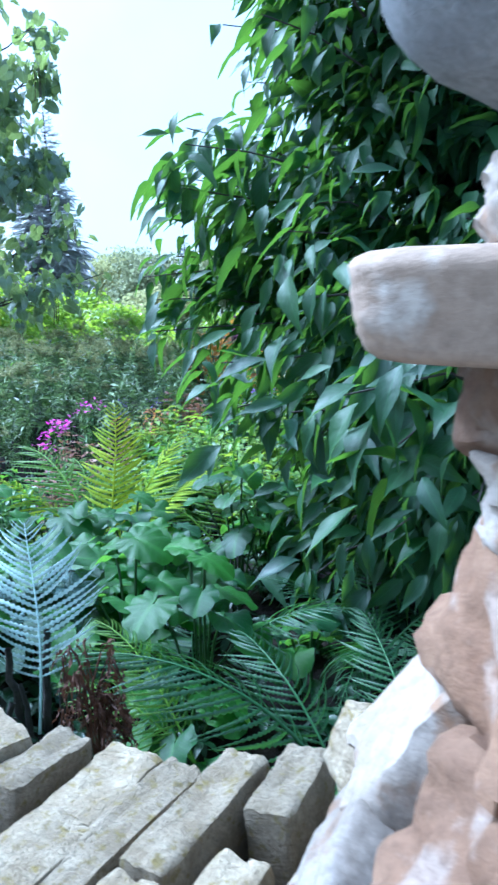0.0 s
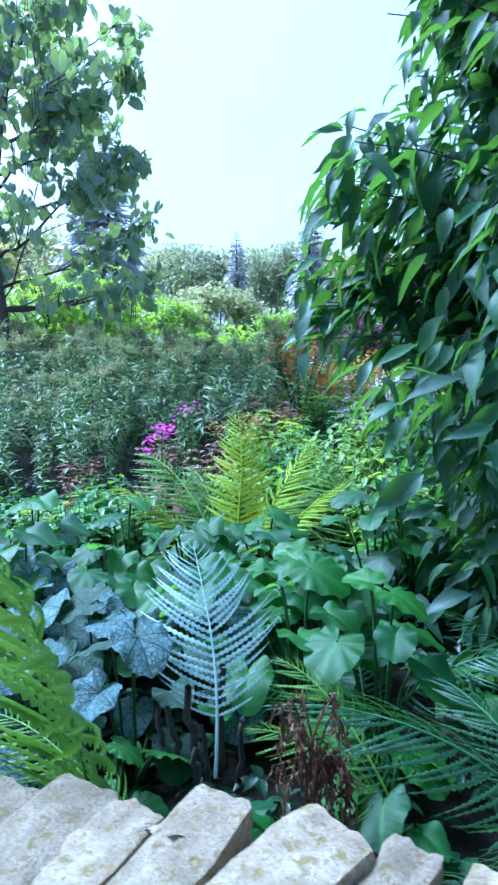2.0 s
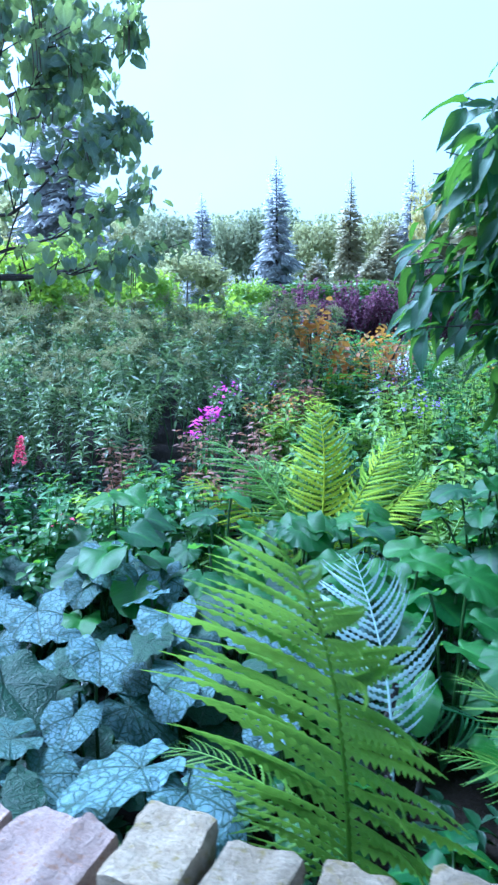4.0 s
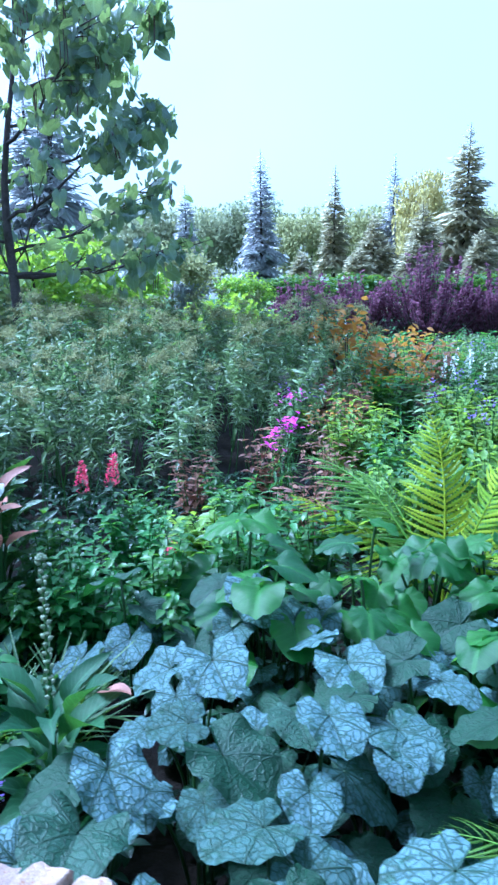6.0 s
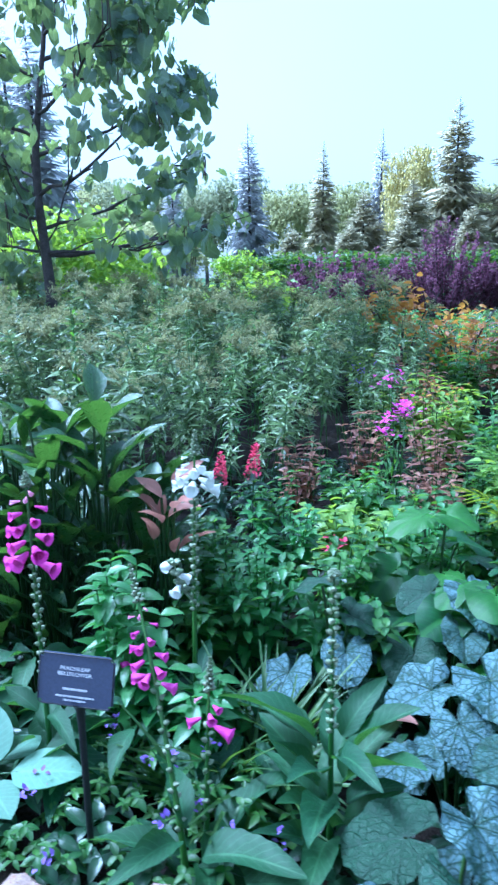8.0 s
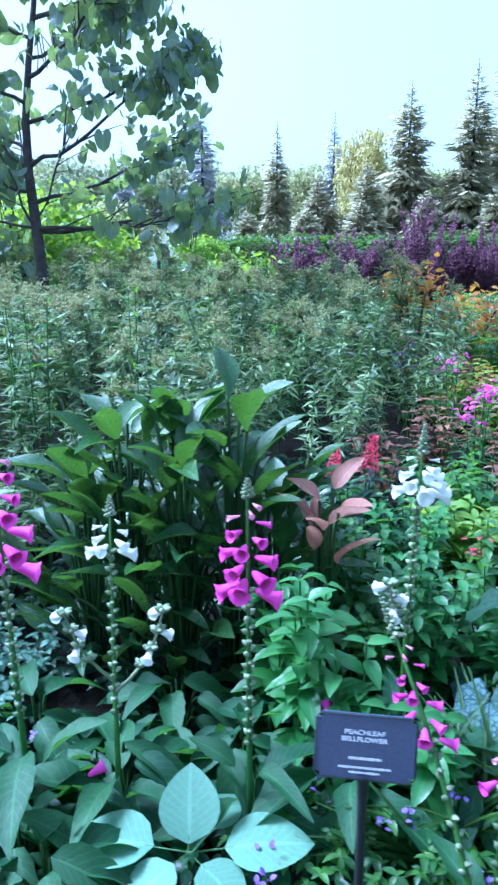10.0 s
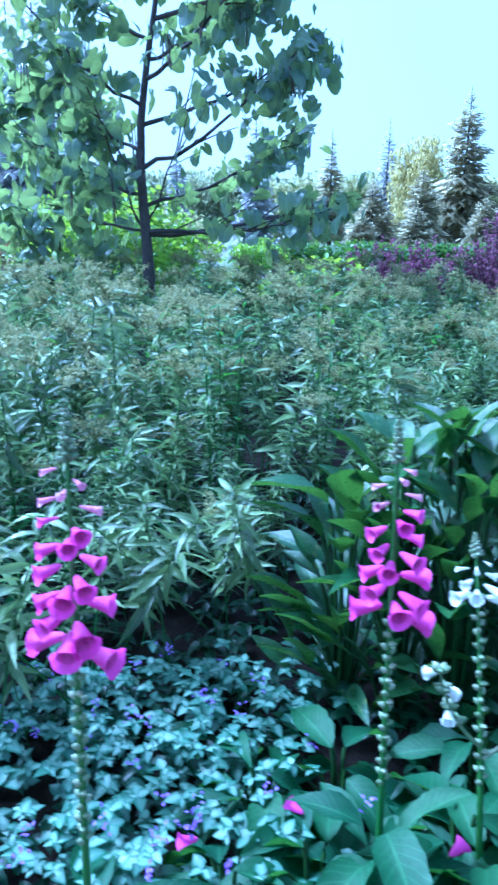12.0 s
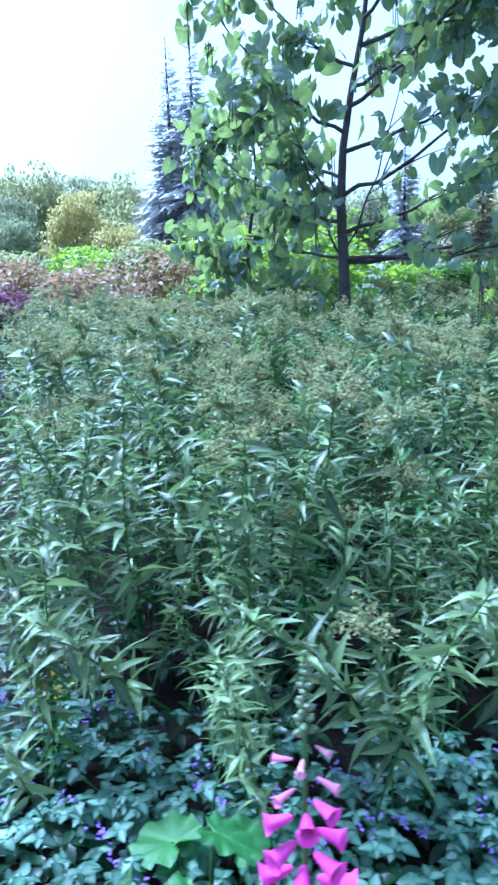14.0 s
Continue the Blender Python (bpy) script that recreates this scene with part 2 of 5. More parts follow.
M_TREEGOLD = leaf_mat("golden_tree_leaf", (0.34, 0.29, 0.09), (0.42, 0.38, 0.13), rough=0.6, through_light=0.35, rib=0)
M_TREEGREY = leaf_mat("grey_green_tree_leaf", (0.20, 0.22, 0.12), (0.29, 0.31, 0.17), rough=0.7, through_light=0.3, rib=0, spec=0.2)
M_MAGENTA = leaf_mat("magenta_bell", (0.64, 0.045, 0.43), (0.76, 0.10, 0.55), rough=0.45, through_light=0.35, rib=0.0, glow=(0.9, 0.12, 0.7))
M_PINKBUD = leaf_mat("pink_bud", (0.60, 0.16, 0.36), (0.72, 0.36, 0.46), rough=0.5, through_light=0.3, rib=0)
M_WHITE = leaf_mat("cream_bell", (0.74, 0.76, 0.70), (0.82, 0.84, 0.80), rough=0.5, through_light=0.3, rib=0, glow=(0.85, 0.88, 0.8))
M_BUD = leaf_mat("green_bud", (0.13, 0.19, 0.085), (0.28, 0.31, 0.20), rough=0.5, through_light=0.2, rib=0, grey=True)
M_PHLOX = leaf_mat("hot_pink_petal", (0.62, 0.03, 0.42), (0.74, 0.06, 0.56), rough=0.5, through_light=0.3, rib=0)
M_RED = leaf_mat("crimson_plume", (0.50, 0.02, 0.07), (0.62, 0.05, 0.13), rough=0.6, through_light=0.3, rib=0)
M_VIOLET = leaf_mat("violet_petal", (0.16, 0.07, 0.42), (0.28, 0.18, 0.62), rough=0.5, through_light=0.3, rib=0)
M_YELLOW = leaf_mat("yellow_petal", (0.75, 0.55, 0.02), (0.8, 0.62, 0.04), rough=0.5, through_light=0.2, rib=0)
M_DRYLEAF = leaf_mat("pale_dry_leaf", (0.24, 0.19, 0.14), (0.30, 0.25, 0.19), rough=0.7, through_light=0.1, rib=0.2)
M_POD = surface_mat("brown_pod", (0.07, 0.05, 0.045), (0.14, 0.10, 0.085), scale=20, fine=90)
M_SIGN = surface_mat("slate_blue_sign_face", (0.04, 0.05, 0.095), (0.046, 0.057, 0.105), scale=20, fine=200, rough=0.45, bump=0.05, random_tint=0.0)
M_SIGNTEXT = surface_mat("white_print", (0.62, 0.64, 0.68), (0.7, 0.72, 0.75), scale=60, fine=300, rough=0.6, bump=0.0, random_tint=0.0)
M_BLACK = surface_mat("black_plastic", (0.012, 0.012, 0.014), (0.02, 0.02, 0.022), scale=20, fine=200, rough=0.5, bump=0.1, random_tint=0.0)
M_GRASS = leaf_mat("grass_blade", (0.06, 0.12, 0.045), (0.11, 0.18, 0.06), rough=0.5, through_light=0.3, rib=0.2)


def ground_mat():
    m, n, l, p, out = nodes_of("ground_mixed")
    near = noise_tex(n, l, 3.0, 5.0)
    # soil colour taken near black to deepen the shade between plants
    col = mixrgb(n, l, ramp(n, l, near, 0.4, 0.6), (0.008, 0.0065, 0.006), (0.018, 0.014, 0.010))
    tc = n.new("ShaderNodeTexCoord")
    sep = n.new("ShaderNodeSeparateXYZ")
    l.new(tc.outputs["Object"], sep.inputs[0])
    lawn = ramp(n, l, sep.outputs[1], 9.0, 12.0)
    col = mixrgb(n, l, lawn, col, mixrgb(n, l, ramp(n, l, noise_tex(n, l, 0.4, 4.0), 0.35, 0.65), (0.03, 0.07, 0.02), (0.05, 0.09, 0.03)))
    gravel = ramp(n, l, sep.outputs[2], 0.12, 0.05)
    col = mixrgb(n, l, gravel, col, mixrgb(n, l, noise_tex(n, l, 90.0, 3.0), (0.12, 0.108, 0.09), (0.22, 0.20, 0.175)))
    l.new(col, p.inputs["Base Color"])
    p.inputs["Roughness"].default_value = 0.95
    p.inputs["Specular IOR Level"].default_value = 0.12
    bp = n.new("ShaderNodeBump")
    bp.inputs["Strength"].default_value, bp.inputs["Distance"].default_value = 0.8, 0.02
    l.new(noise_tex(n, l, 45.0, 6.0), bp.inputs["Height"])
    l.new(bp.outputs[0], p.inputs["Normal"])
    return m


M_GROUND = ground_mat()

# ---- mesh tools ----
rng = np.random.default_rng(7)


class Geo:
    """Gathers quads with UVs and turns them into one mesh."""

    def __init__(self):
        self.v, self.q, self.t, self.n = [], [], [], 0

    def add(self, v, q, uv=None):
        self.v.append(v)
        self.q.append(q + self.n)
        self.t.append(np.zeros((len(v), 2)) + 0.5 if uv is None else uv)
        self.n += len(v)

    def put(self, shape, mats):
        """Adds the shape once for each 4 x 4 matrix of an array."""
        v, q, uv = shape
        mats = np.asarray(mats, float).reshape(-1, 4, 4)
        k = len(mats)
        if not k:
            return
        w = np.einsum("kij,nj->kni", mats[:, :3, :3], v) + mats[:, None, :3, 3]
        qq = (q[None] + (np.arange(k) * len(v))[:, None, None]).reshape(-1, 4)
        self.add(w.reshape(-1, 3), qq, np.tile(uv, (k, 1)))

    def tube(self, pts, radii, sides=6):
        pts, radii = np.asarray(pts, float), np.asarray(radii, float) + np.zeros(len(pts))
        k = len(pts)
        d = np.gradient(pts, axis=0)
        d /= np.linalg.norm(d, axis=1)[:, None] + 1e-9
        ref = np.where(np.abs(d[:, 2:3]) > 0.9, [[1.0, 0, 0]], [[0, 0, 1.0]])
        a = np.cross(d, ref)
        a /= np.linalg.norm(a, axis=1)[:, None] + 1e-9
        b = np.cross(d, a)
        th = np.linspace(0, 2 * np.pi, sides, endpoint=False)
        ring = np.cos(th)[None, :, None] * a[:, None] + np.sin(th)[None, :, None] * b[:, None]
        v = (pts[:, None] + ring * radii[:, None, None]).reshape(-1, 3)
        q = [(i * sides + j, i * sides + (j + 1) % sides, (i + 1) * sides + (j + 1) % sides, (i + 1) * sides + j) for i in range(k - 1) for j in range(sides)]
        self.add(v, np.array(q))

    def mesh(self, name, mat, smooth=True):
        v, q, t = np.concatenate(self.v), np.concatenate(self.q), np.concatenate(self.t)
        me = bpy.data.meshes.new(name)
        me.vertices.add(len(v))
        me.vertices.foreach_set("co", v.astype(np.float32).ravel())
        me.loops.add(len(q) * 4)
        me.loops.foreach_set("vertex_index", q.astype(np.int32).ravel())
        me.polygons.add(len(q))
        me.polygons.foreach_set("loop_start", np.arange(0, len(q) * 4, 4, dtype=np.int32))
        me.uv_layers.new(name="UVMap").uv.foreach_set("vector", t[q.ravel()].astype(np.float32).ravel())
        me.polygons.foreach_set("use_smooth", np.full(len(q), smooth))
        me.update()
        me.validate()
        me.materials.append(mat)
        return me


def part(name, data, parent, m=None, label=""):
    """One mesh object under a thing or a part, at the pose m relative to it."""
    ob = new(name, data)
    ob.parent = parent
    if m is not None:
        ob.matrix_local = m
    if label:
        ob["label"] = label
    if name in ("stalk", "stem", "foliage", "flower", "bud", "capsule", "pod", "blade", "crown", "crown_base", "side_shoot"):
        ob["kind"] = "stuff"
    return ob


def thing(name, m, label, category, group="", kind=""):
    ob = new(name)
    ob.empty_display_size = 0.1
    ob.matrix_world = m
    return tagged(ob, label, category, group, kind)


def outline(kind, t):
    if kind == "lance":
        return np.sin(np.pi * t ** 0.75) ** 1.1
    if kind == "oval":
        return np.sin(np.pi * t ** 0.8) ** 0.75
    if kind == "paddle":
        return np.sin(np.pi * t ** 1.35) ** 0.8 + 0.06 * (1 - t)
    if kind == "strap":
        return (1 - t ** 3) * (0.6 + 0.4 * np.sin(np.pi * np.minimum(t * 1.5, 0.5)))
    if kind == "heart":
        return (np.clip(np.sin(np.pi * np.clip(t, 0, 1) ** 0.55), 0, 1) ** 0.8) * 1.05
    return np.sin(np.pi * t)


def blade(kind="oval", rows=4, width=0.3, fold=0.15, droop=0.25, teeth=0.0, wave=0.0, curl=0.0):
    """A leaf of length 1 along +y, its face up: rows along it, a folded midrib, drooping to the tip."""
    t = np.linspace(0, 1, rows + 1)
    w = np.maximum(outline(kind, t) * width / 2, 0.006)
    if teeth:
        w = w * np.where(np.arange(rows + 1) % 2 == 1, 1.0, 1.0 - teeth)
    x = np.stack([-w, 0 * w, w], 1)
    z = np.abs(x) * fold * 2 - (droop * t ** 2)[:, None] + wave * np.sin(t * 9)[:, None] * np.array([[1, 0, -1]]) * 0.5
    y = np.repeat((t - curl * t ** 3)[:, None], 3, 1)
    v = np.stack([x, y, z], -1).reshape(-1, 3)
    q = [(i * 3 + j, i * 3 + j + 1, i * 3 + j + 4, i * 3 + j + 3) for i in range(rows) for j in range(2)]
    uv = np.stack([np.repeat([[0.0, 0.5, 1.0]], rows + 1, 0), np.repeat(t[:, None], 3, 1)], -1).reshape(-1, 2)
    return v, np.array(q), uv


def heart(rings=4, around=24, cup=0.12, wave=0.05, tip=0.18, droop=0.2, waves=5, ph=0.0):
    """A heart-shaped leaf about 1 long on rings round its stalk, which joins at the notch; folded along the midrib, tip towards +y."""
    th = np.linspace(-np.pi, np.pi, around + 1)
    off = np.pi - np.abs(th)
    r = 0.42 + 0.12 * np.cos(th) + tip * np.exp(-((th / 0.55) ** 2)) - 0.27 * np.exp(-((off / 0.28) ** 2)) + 0.06 * np.exp(-(((off - 0.75) / 0.45) ** 2))
    r = r * (1 + 0.02 * np.sin(17 * th + ph))
    v, uv = [], []
    for k in range(rings + 1):
        s = 0.03 + 0.97 * k / rings
        x, y = np.sin(th) * r * s, np.cos(th) * r * s
        z = (0.25 + cup) * np.abs(x) - (0.55 + cup) * x ** 2 + wave * s ** 3 * np.sin(waves * th + ph) - droop * np.clip(y, 0, 1) ** 2 - 0.5 * droop * np.clip(-y, 0, 1) ** 2
        v.append(np.stack([x, y, z], 1))
        uv.append(np.stack([x * 0.9 + 0.5, y * 0.9 + 0.5], 1))
    c = around + 1
    q = [(k * c + j, k * c + j + 1, (k + 1) * c + j + 1, (k + 1) * c + j) for k in range(rings) for j in range(around)]
    return np.concatenate(v), np.array(q)[:, ::-1], np.concatenate(uv)


def frames(pos, yaw, pitch, roll=0.0, size=1.0):
    """4 x 4 matrices for leaves: +y of the leaf turned by yaw about z, raised by pitch, rolled about its own length."""
    pos = np.atleast_2d(np.asarray(pos, float))
    k = len(pos)
    yaw, pitch, roll, size = (np.zeros(k) + a for a in (yaw, pitch, roll, size))
    cy, sy, cp, sp, cr, sr = np.cos(yaw), np.sin(yaw), np.cos(pitch), np.sin(pitch), np.cos(roll), np.sin(roll)
    y = np.stack([-sy * cp, cy * cp, sp], 1)
    x0 = np.stack([cy, sy, 0 * cy], 1)
    z0 = np.cross(x0, y)
    x = x0 * cr[:, None] + z0 * sr[:, None]
    z = np.cross(x, y)
    m = np.zeros((k, 4, 4))
    m[:, :3, 0], m[:, :3, 1], m[:, :3, 2], m[:, :3, 3], m[:, 3, 3] = x * size[:, None], y * size[:, None], z * size[:, None], pos, 1
    return m


def curve(p0, p1, p2, k=8):
    t = np.linspace(0, 1, k)[:, None]
    return (1 - t) ** 2 * np.array(p0) + 2 * t * (1 - t) * np.array(p1) + t ** 2 * np.array(p2)


# ---- ground ----
WALL = [(0.75, 0.98, 1.06), (0.0, 0.99, 1.06), (-0.6, 1.045, 1.055), (-1.03, 1.13, 1.03), (-1.53, 1.27, 0.94), (-1.9, 1.37, 0.865), (-2.08, 1.37, 0.93), (-2.3, 1.40, 0.88), (-2.75, 1.5, 0.70), (-3.4, 1.56, 0.62), (-6.0, 1.75, 0.6), (-14.0, 2.2, 0.6)]


def wall_at(x):
    xs = [p[0] for p in WALL][::-1]
    return float(np.interp(x, xs, [p[1] for p in WALL][::-1])), float(np.interp(x, xs, [p[2] for p in WALL][::-1]))


def soil(x, y):
    """Height of the raised bed's soil behind the wall, and of the land beyond."""
    near = 0.55 + 0.015 * math.sin(x * 2.3) + 0.015 * math.sin(y * 3.1 + x)
    return near + 0.03 * min(max(y - 3.0, 0.0), 6.0)


def build_ground():
    xs = np.unique(np.concatenate([np.linspace(-9, 4, 66), [-2000, -600, -200, -90, -50, -30, -20, -14, 7, 12, 20, 35, 60, 120, 300, 900, 2000]]))
    ys = np.unique(np.concatenate([np.linspace(0.3, 9, 60), [-2000, -500, -120, -40, -12, -5, -2, -0.8, 11, 14, 20, 30, 45, 70, 110, 200, 500, 2000, 4000]]))
    v = []
    for y in ys:
        for x in xs:
            wy = wall_at(max(min(x, 0.7), -13.9))[0] - 0.2
            rise = min(max((y - wy) / 0.1, 0.0), 1.0)
            v.append((x, y, soil(x if abs(x) < 50 else 0, y) * rise))
    c = len(xs)
    q = [(j * c + i, j * c + i + 1, (j + 1) * c + i + 1, (j + 1) * c + i) for j in range(len(ys) - 1) for i in range(c - 1)]
    g = Geo()
    g.add(np.array(v), np.array(q))
    tagged(new("ground", g.mesh("ground", M_GROUND)), "garden soil with the planting's shade put in its dark colour, lawn and gravel path", "ground", kind="structure")


build_ground()


# ---- far trees ----
def spruce_mesh(height, radius, bare, seed, mat):
    r = np.random.default_rng(seed)
    g = Geo()
    twig = blade("lance", 2, 0.30, -0.3, 0.25)
    z = height * bare
    while z < height * 0.985:
        f = 1 - z / height
        reach = 1.25 * radius * (f ** 0.8) * (1 if z > height * 0.12 else 0.75) + 0.10
        count = max(5, int(9 * f + 6))
        yaw = r.uniform(0, 2 * np.pi) + np.arange(count) * 2 * np.pi / count + r.uniform(-0.3, 0.3, count)
        size = reach * r.uniform(0.55, 1.12, count) * (0.88 + 0.2 * math.sin(z * 2.1 + seed) * math.sin(z * 0.9))
        pitch = np.radians(r.uniform(-24, 2, count) + 40 * (1 - f) ** 2)
        base = np.tile([0, 0, z], (count, 1)) + r.uniform(-0.12, 0.12, (count, 3))
        g.put(twig, frames(base, yaw, pitch, r.uniform(-0.5, 0.5, count), size))
        out = np.stack([-np.sin(yaw) * np.cos(pitch), np.cos(yaw) * np.cos(pitch), np.sin(pitch)], 1)
        for s, side in ((0.3, 1), (0.38, -1), (0.55, 1), (0.62, -1), (0.78, 1)):
            at = base + out * (size * s)[:, None] - [0, 0, 0.03]
            g.put(twig, frames(at, yaw + side * r.uniform(0.5, 0.9, count), pitch - r.uniform(0.0, 0.5, count), r.uniform(-0.6, 0.6, count), size * (0.62 - 0.35 * s)))
        z += height * 0.016 * r.uniform(0.8, 1.3) + 0.05 * f
    return g.mesh("needle_branches", mat)


def trunk_mesh(height, r0, mat, lean=0.0, seed=0):
    g = Geo()
    t = np.linspace(0, 1, 9)
    g.tube(np.stack([lean * t ** 2 + 0.02 * height * np.sin(t * 5 + seed) * t * 0.3, 0 * t, t * height], 1), r0 * (1 - 0.93 * t), 7)
    return g.mesh("trunk", mat)


def spruce(x, y, top, radius, seed, mat, label, bare=0.05):
    z = soil(0, 9)
    h = top - z
    th = thing("spruce_tree", pose(x, y, z, 0, 0, seed * 40), label, "tree", "distant conifers")
    part("trunk", trunk_mesh(h, 0.018 * h, M_BARK), th)
    part("crown", spruce_mesh(h, radius, bare, seed, mat), th)


BLUE, GREEN = "tall blue spruce standing beyond the garden, haze put in its pale colour", "tall olive-green spruce standing beyond the garden"
spruce(-7.1, 60, 13.5, 2.5, 1, M_SPRUCE_HAZED, BLUE)
spruce(-14.4, 64.9, 11.6, 2.3, 2, M_SPRUCE_HAZED, BLUE)
spruce(-1.1, 62.7, 12.6, 2.3, 3, M_SPRUCEGREEN_HAZED, "old spruce with a thin flat-topped crown", 0.3)
spruce(4.9, 76, 15.9, 2.6, 4, M_SPRUCE_HAZED, "slender spruce with a sparse bare crown", 0.25)
spruce(9.5, 61.3, 15.3, 4.0, 5, M_SPRUCEGREEN_HAZED, GREEN)
spruce(14.3, 60, 16.5, 3.6, 6, M_SPRUCEGREEN_HAZED, GREEN)
spruce(18.0, 62, 21.0, 4.0, 7, M_SPRUCEGREEN_HAZED, GREEN)
spruce(2.0, 58, 8.2, 3.0, 8, M_SPRUCEGREEN_HAZED, GREEN)
spruce(5.6, 57, 8.8, 3.0, 11, M_SPRUCEGREEN_HAZED, GREEN)
spruce(-22.6, 54.5, 21.0, 3.7, 9, M_SPRUCE_HAZED, BLUE)
spruce(-24.9, 55.5, 20.6, 3.5, 10, M_SPRUCE_HAZED, BLUE)
spruce(-28.6, 66.0, 12.5, 2.6, 12, M_SPRUCEGREEN_HAZED, GREEN)


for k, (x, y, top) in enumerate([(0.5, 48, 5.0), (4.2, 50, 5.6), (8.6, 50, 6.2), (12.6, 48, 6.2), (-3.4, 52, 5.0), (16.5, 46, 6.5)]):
    spruce(x, y, top, 2.3, 13 + k, M_SPRUCEGREEN_HAZED, "half-grown spruce behind the purple shrubs")


def crown_points(count, radii, r, hollow=0.55, lumps=9):
    """Places in an uneven crown: clumps round a hollow middle."""
    d = r.normal(size=(lumps * 3, 3))
    d /= np.linalg.norm(d, axis=1)[:, None]
    d[:, 2] = np.abs(d[:, 2]) * 1.1 - 0.35
    cen = d * r.uniform(hollow, 0.85, (len(d), 1))
    pick_c = cen[r.integers(0, len(cen), count)]
    return (pick_c + np.clip(r.normal(size=(count, 3)), -1.5, 1.5) * 0.17) * np.array(radii)


def crown_mesh(count, radii, leaf, size, seed, mat, hollow=0.55, droop=-0.4, lumps=9):
    r = np.random.default_rng(seed)
    p = crown_points(count, radii, r, hollow, lumps)
    g = Geo()
    g.put(leaf, frames(p, r.uniform(0, 2 * np.pi, count), r.normal(droop, 0.5, count), r.normal(0, 0.6, count), size * r.uniform(0.6, 1.25, count)))
    return g.mesh("crown", mat)


CLUMP = (np.array([[0, 0, 0], [0.36, 0.45, 0.10], [0, 1, -0.18], [-0.36, 0.5, 0.10]]), np.array([[0, 1, 2, 3]]), np.array([[0.5, 0.0], [1.0, 0.5], [0.5, 1.0], [0.0, 0.5]]))
FAR_CROWNS = {}


def round_tree(x, y, h, w, mat, label, seed, trunk=0.35, leaves=5200, size=0.042, name="deciduous_tree"):
    key = (mat.name, seed % 3, leaves)
    if key not in FAR_CROWNS:
        FAR_CROWNS[key] = crown_mesh(leaves, (0.5, 0.5, 0.5), CLUMP, size, 100 + seed % 3, mat)
    z = soil(0, min(y, 9))
    th = thing(name, pose(x, y, z, 0, 0, seed * 77), label, "tree", "distant trees")
    part("trunk", trunk_mesh(h * 0.7, 0.02 * h, M_BARKGREY, 0.03 * h, seed), th)
    part("crown", FAR_CROWNS[key], th, Matrix.LocRotScale((0, 0, h * 0.52), None, (w, w, h * 1.0)))


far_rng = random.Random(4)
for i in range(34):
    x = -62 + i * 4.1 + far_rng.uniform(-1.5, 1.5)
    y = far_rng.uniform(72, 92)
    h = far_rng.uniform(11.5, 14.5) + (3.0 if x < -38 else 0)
    mat, lab = far_rng.choice([(M_TREEFAR_HAZED, "leafy yellow-green tree in the distant wood"), (M_TREEFAR_HAZED, "leafy yellow-green tree in the distant wood"), (M_TREEGREY, "grey-green broadleaf tree in the distant wood")])
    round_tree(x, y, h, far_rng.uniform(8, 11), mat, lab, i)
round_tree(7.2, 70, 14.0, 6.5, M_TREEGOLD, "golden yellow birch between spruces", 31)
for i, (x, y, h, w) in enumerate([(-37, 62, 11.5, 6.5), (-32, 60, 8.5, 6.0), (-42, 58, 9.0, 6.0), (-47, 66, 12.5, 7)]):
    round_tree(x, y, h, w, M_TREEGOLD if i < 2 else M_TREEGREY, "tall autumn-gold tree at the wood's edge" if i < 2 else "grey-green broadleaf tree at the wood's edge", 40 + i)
for i, (x, y, h, w) in enumerate([(-11.0, 34, 3.4, 4.5), (-15.5, 36, 4.2, 5), (-8.5, 26, 2.6, 3.0), (-19.5, 38, 4.5, 5.0), (-5.0, 30, 2.2, 2.6), (-25, 42, 4.0, 5), (-12, 48, 5.5, 7), (-20, 50, 6.0, 7), (-30, 50, 5.0, 7), (-36, 48, 5.0, 7), (-3.6, 37, 2.4, 5), (0.2, 39, 2.5, 5.5), (4.2, 41, 2.6, 6), (8.5, 42, 2.7, 6), (13, 42, 2.9, 6)]):
    round_tree(x, y, h, w, M_GRASS if x > -4 else M_LIME if i % 3 else M_TREEFAR_HAZED, "grey-green leafy shrub behind the border" if x > -4 else "lime-green leafy shrub behind the border", 50 + i, leaves=3000, size=0.055, name="tall_shrub")
for i, (x, y, h, w) in enumerate([(-22.5, 35, 2.6, 3.6), (-27, 36, 3.2, 4), (-16.2, 31, 1.8, 2.4)]):
    round_tree(x, y, h, w, M_RUST, "rusty brown autumn shrub behind the border", 60 + i, leaves=3000, size=0.055, name="autumn_shrub")


def bush(name, x, y, rx, ry, top, leaf, size, count, mat, label, seed, hollow=0.45, droop=0.1, stems=7, stem_mat=None):
    """A shrub: stems from the ground and a lumpy crown of leaves."""
    z = soil(x, y)
    h = top - z
    th = thing(name, pose(x, y, z), label, "shrub")
    r = np.random.default_rng(seed)
    g = Geo()
    for k in range(stems):
        a = r.uniform(0, 2 * np.pi)
        e = (math.cos(a) * rx * 0.7, math.sin(a) * ry * 0.7, h * r.uniform(0.6, 0.9))
        g.tube(curve((e[0] * 0.1, e[1] * 0.1, 0), (e[0] * 0.3, e[1] * 0.3, e[2] * 0.6), e, 6), np.linspace(0.014, 0.004, 6) * h, 5)
    part("stem", g.mesh("stems", stem_mat or M_BARK), th)
    part("crown", crown_mesh(count, (rx, ry, h * 0.58), leaf, size, seed, mat, hollow, droop), th, pose(0, 0, h * 0.45))


OVAL = blade("oval", 4, 0.5, 0.2, 0.25)


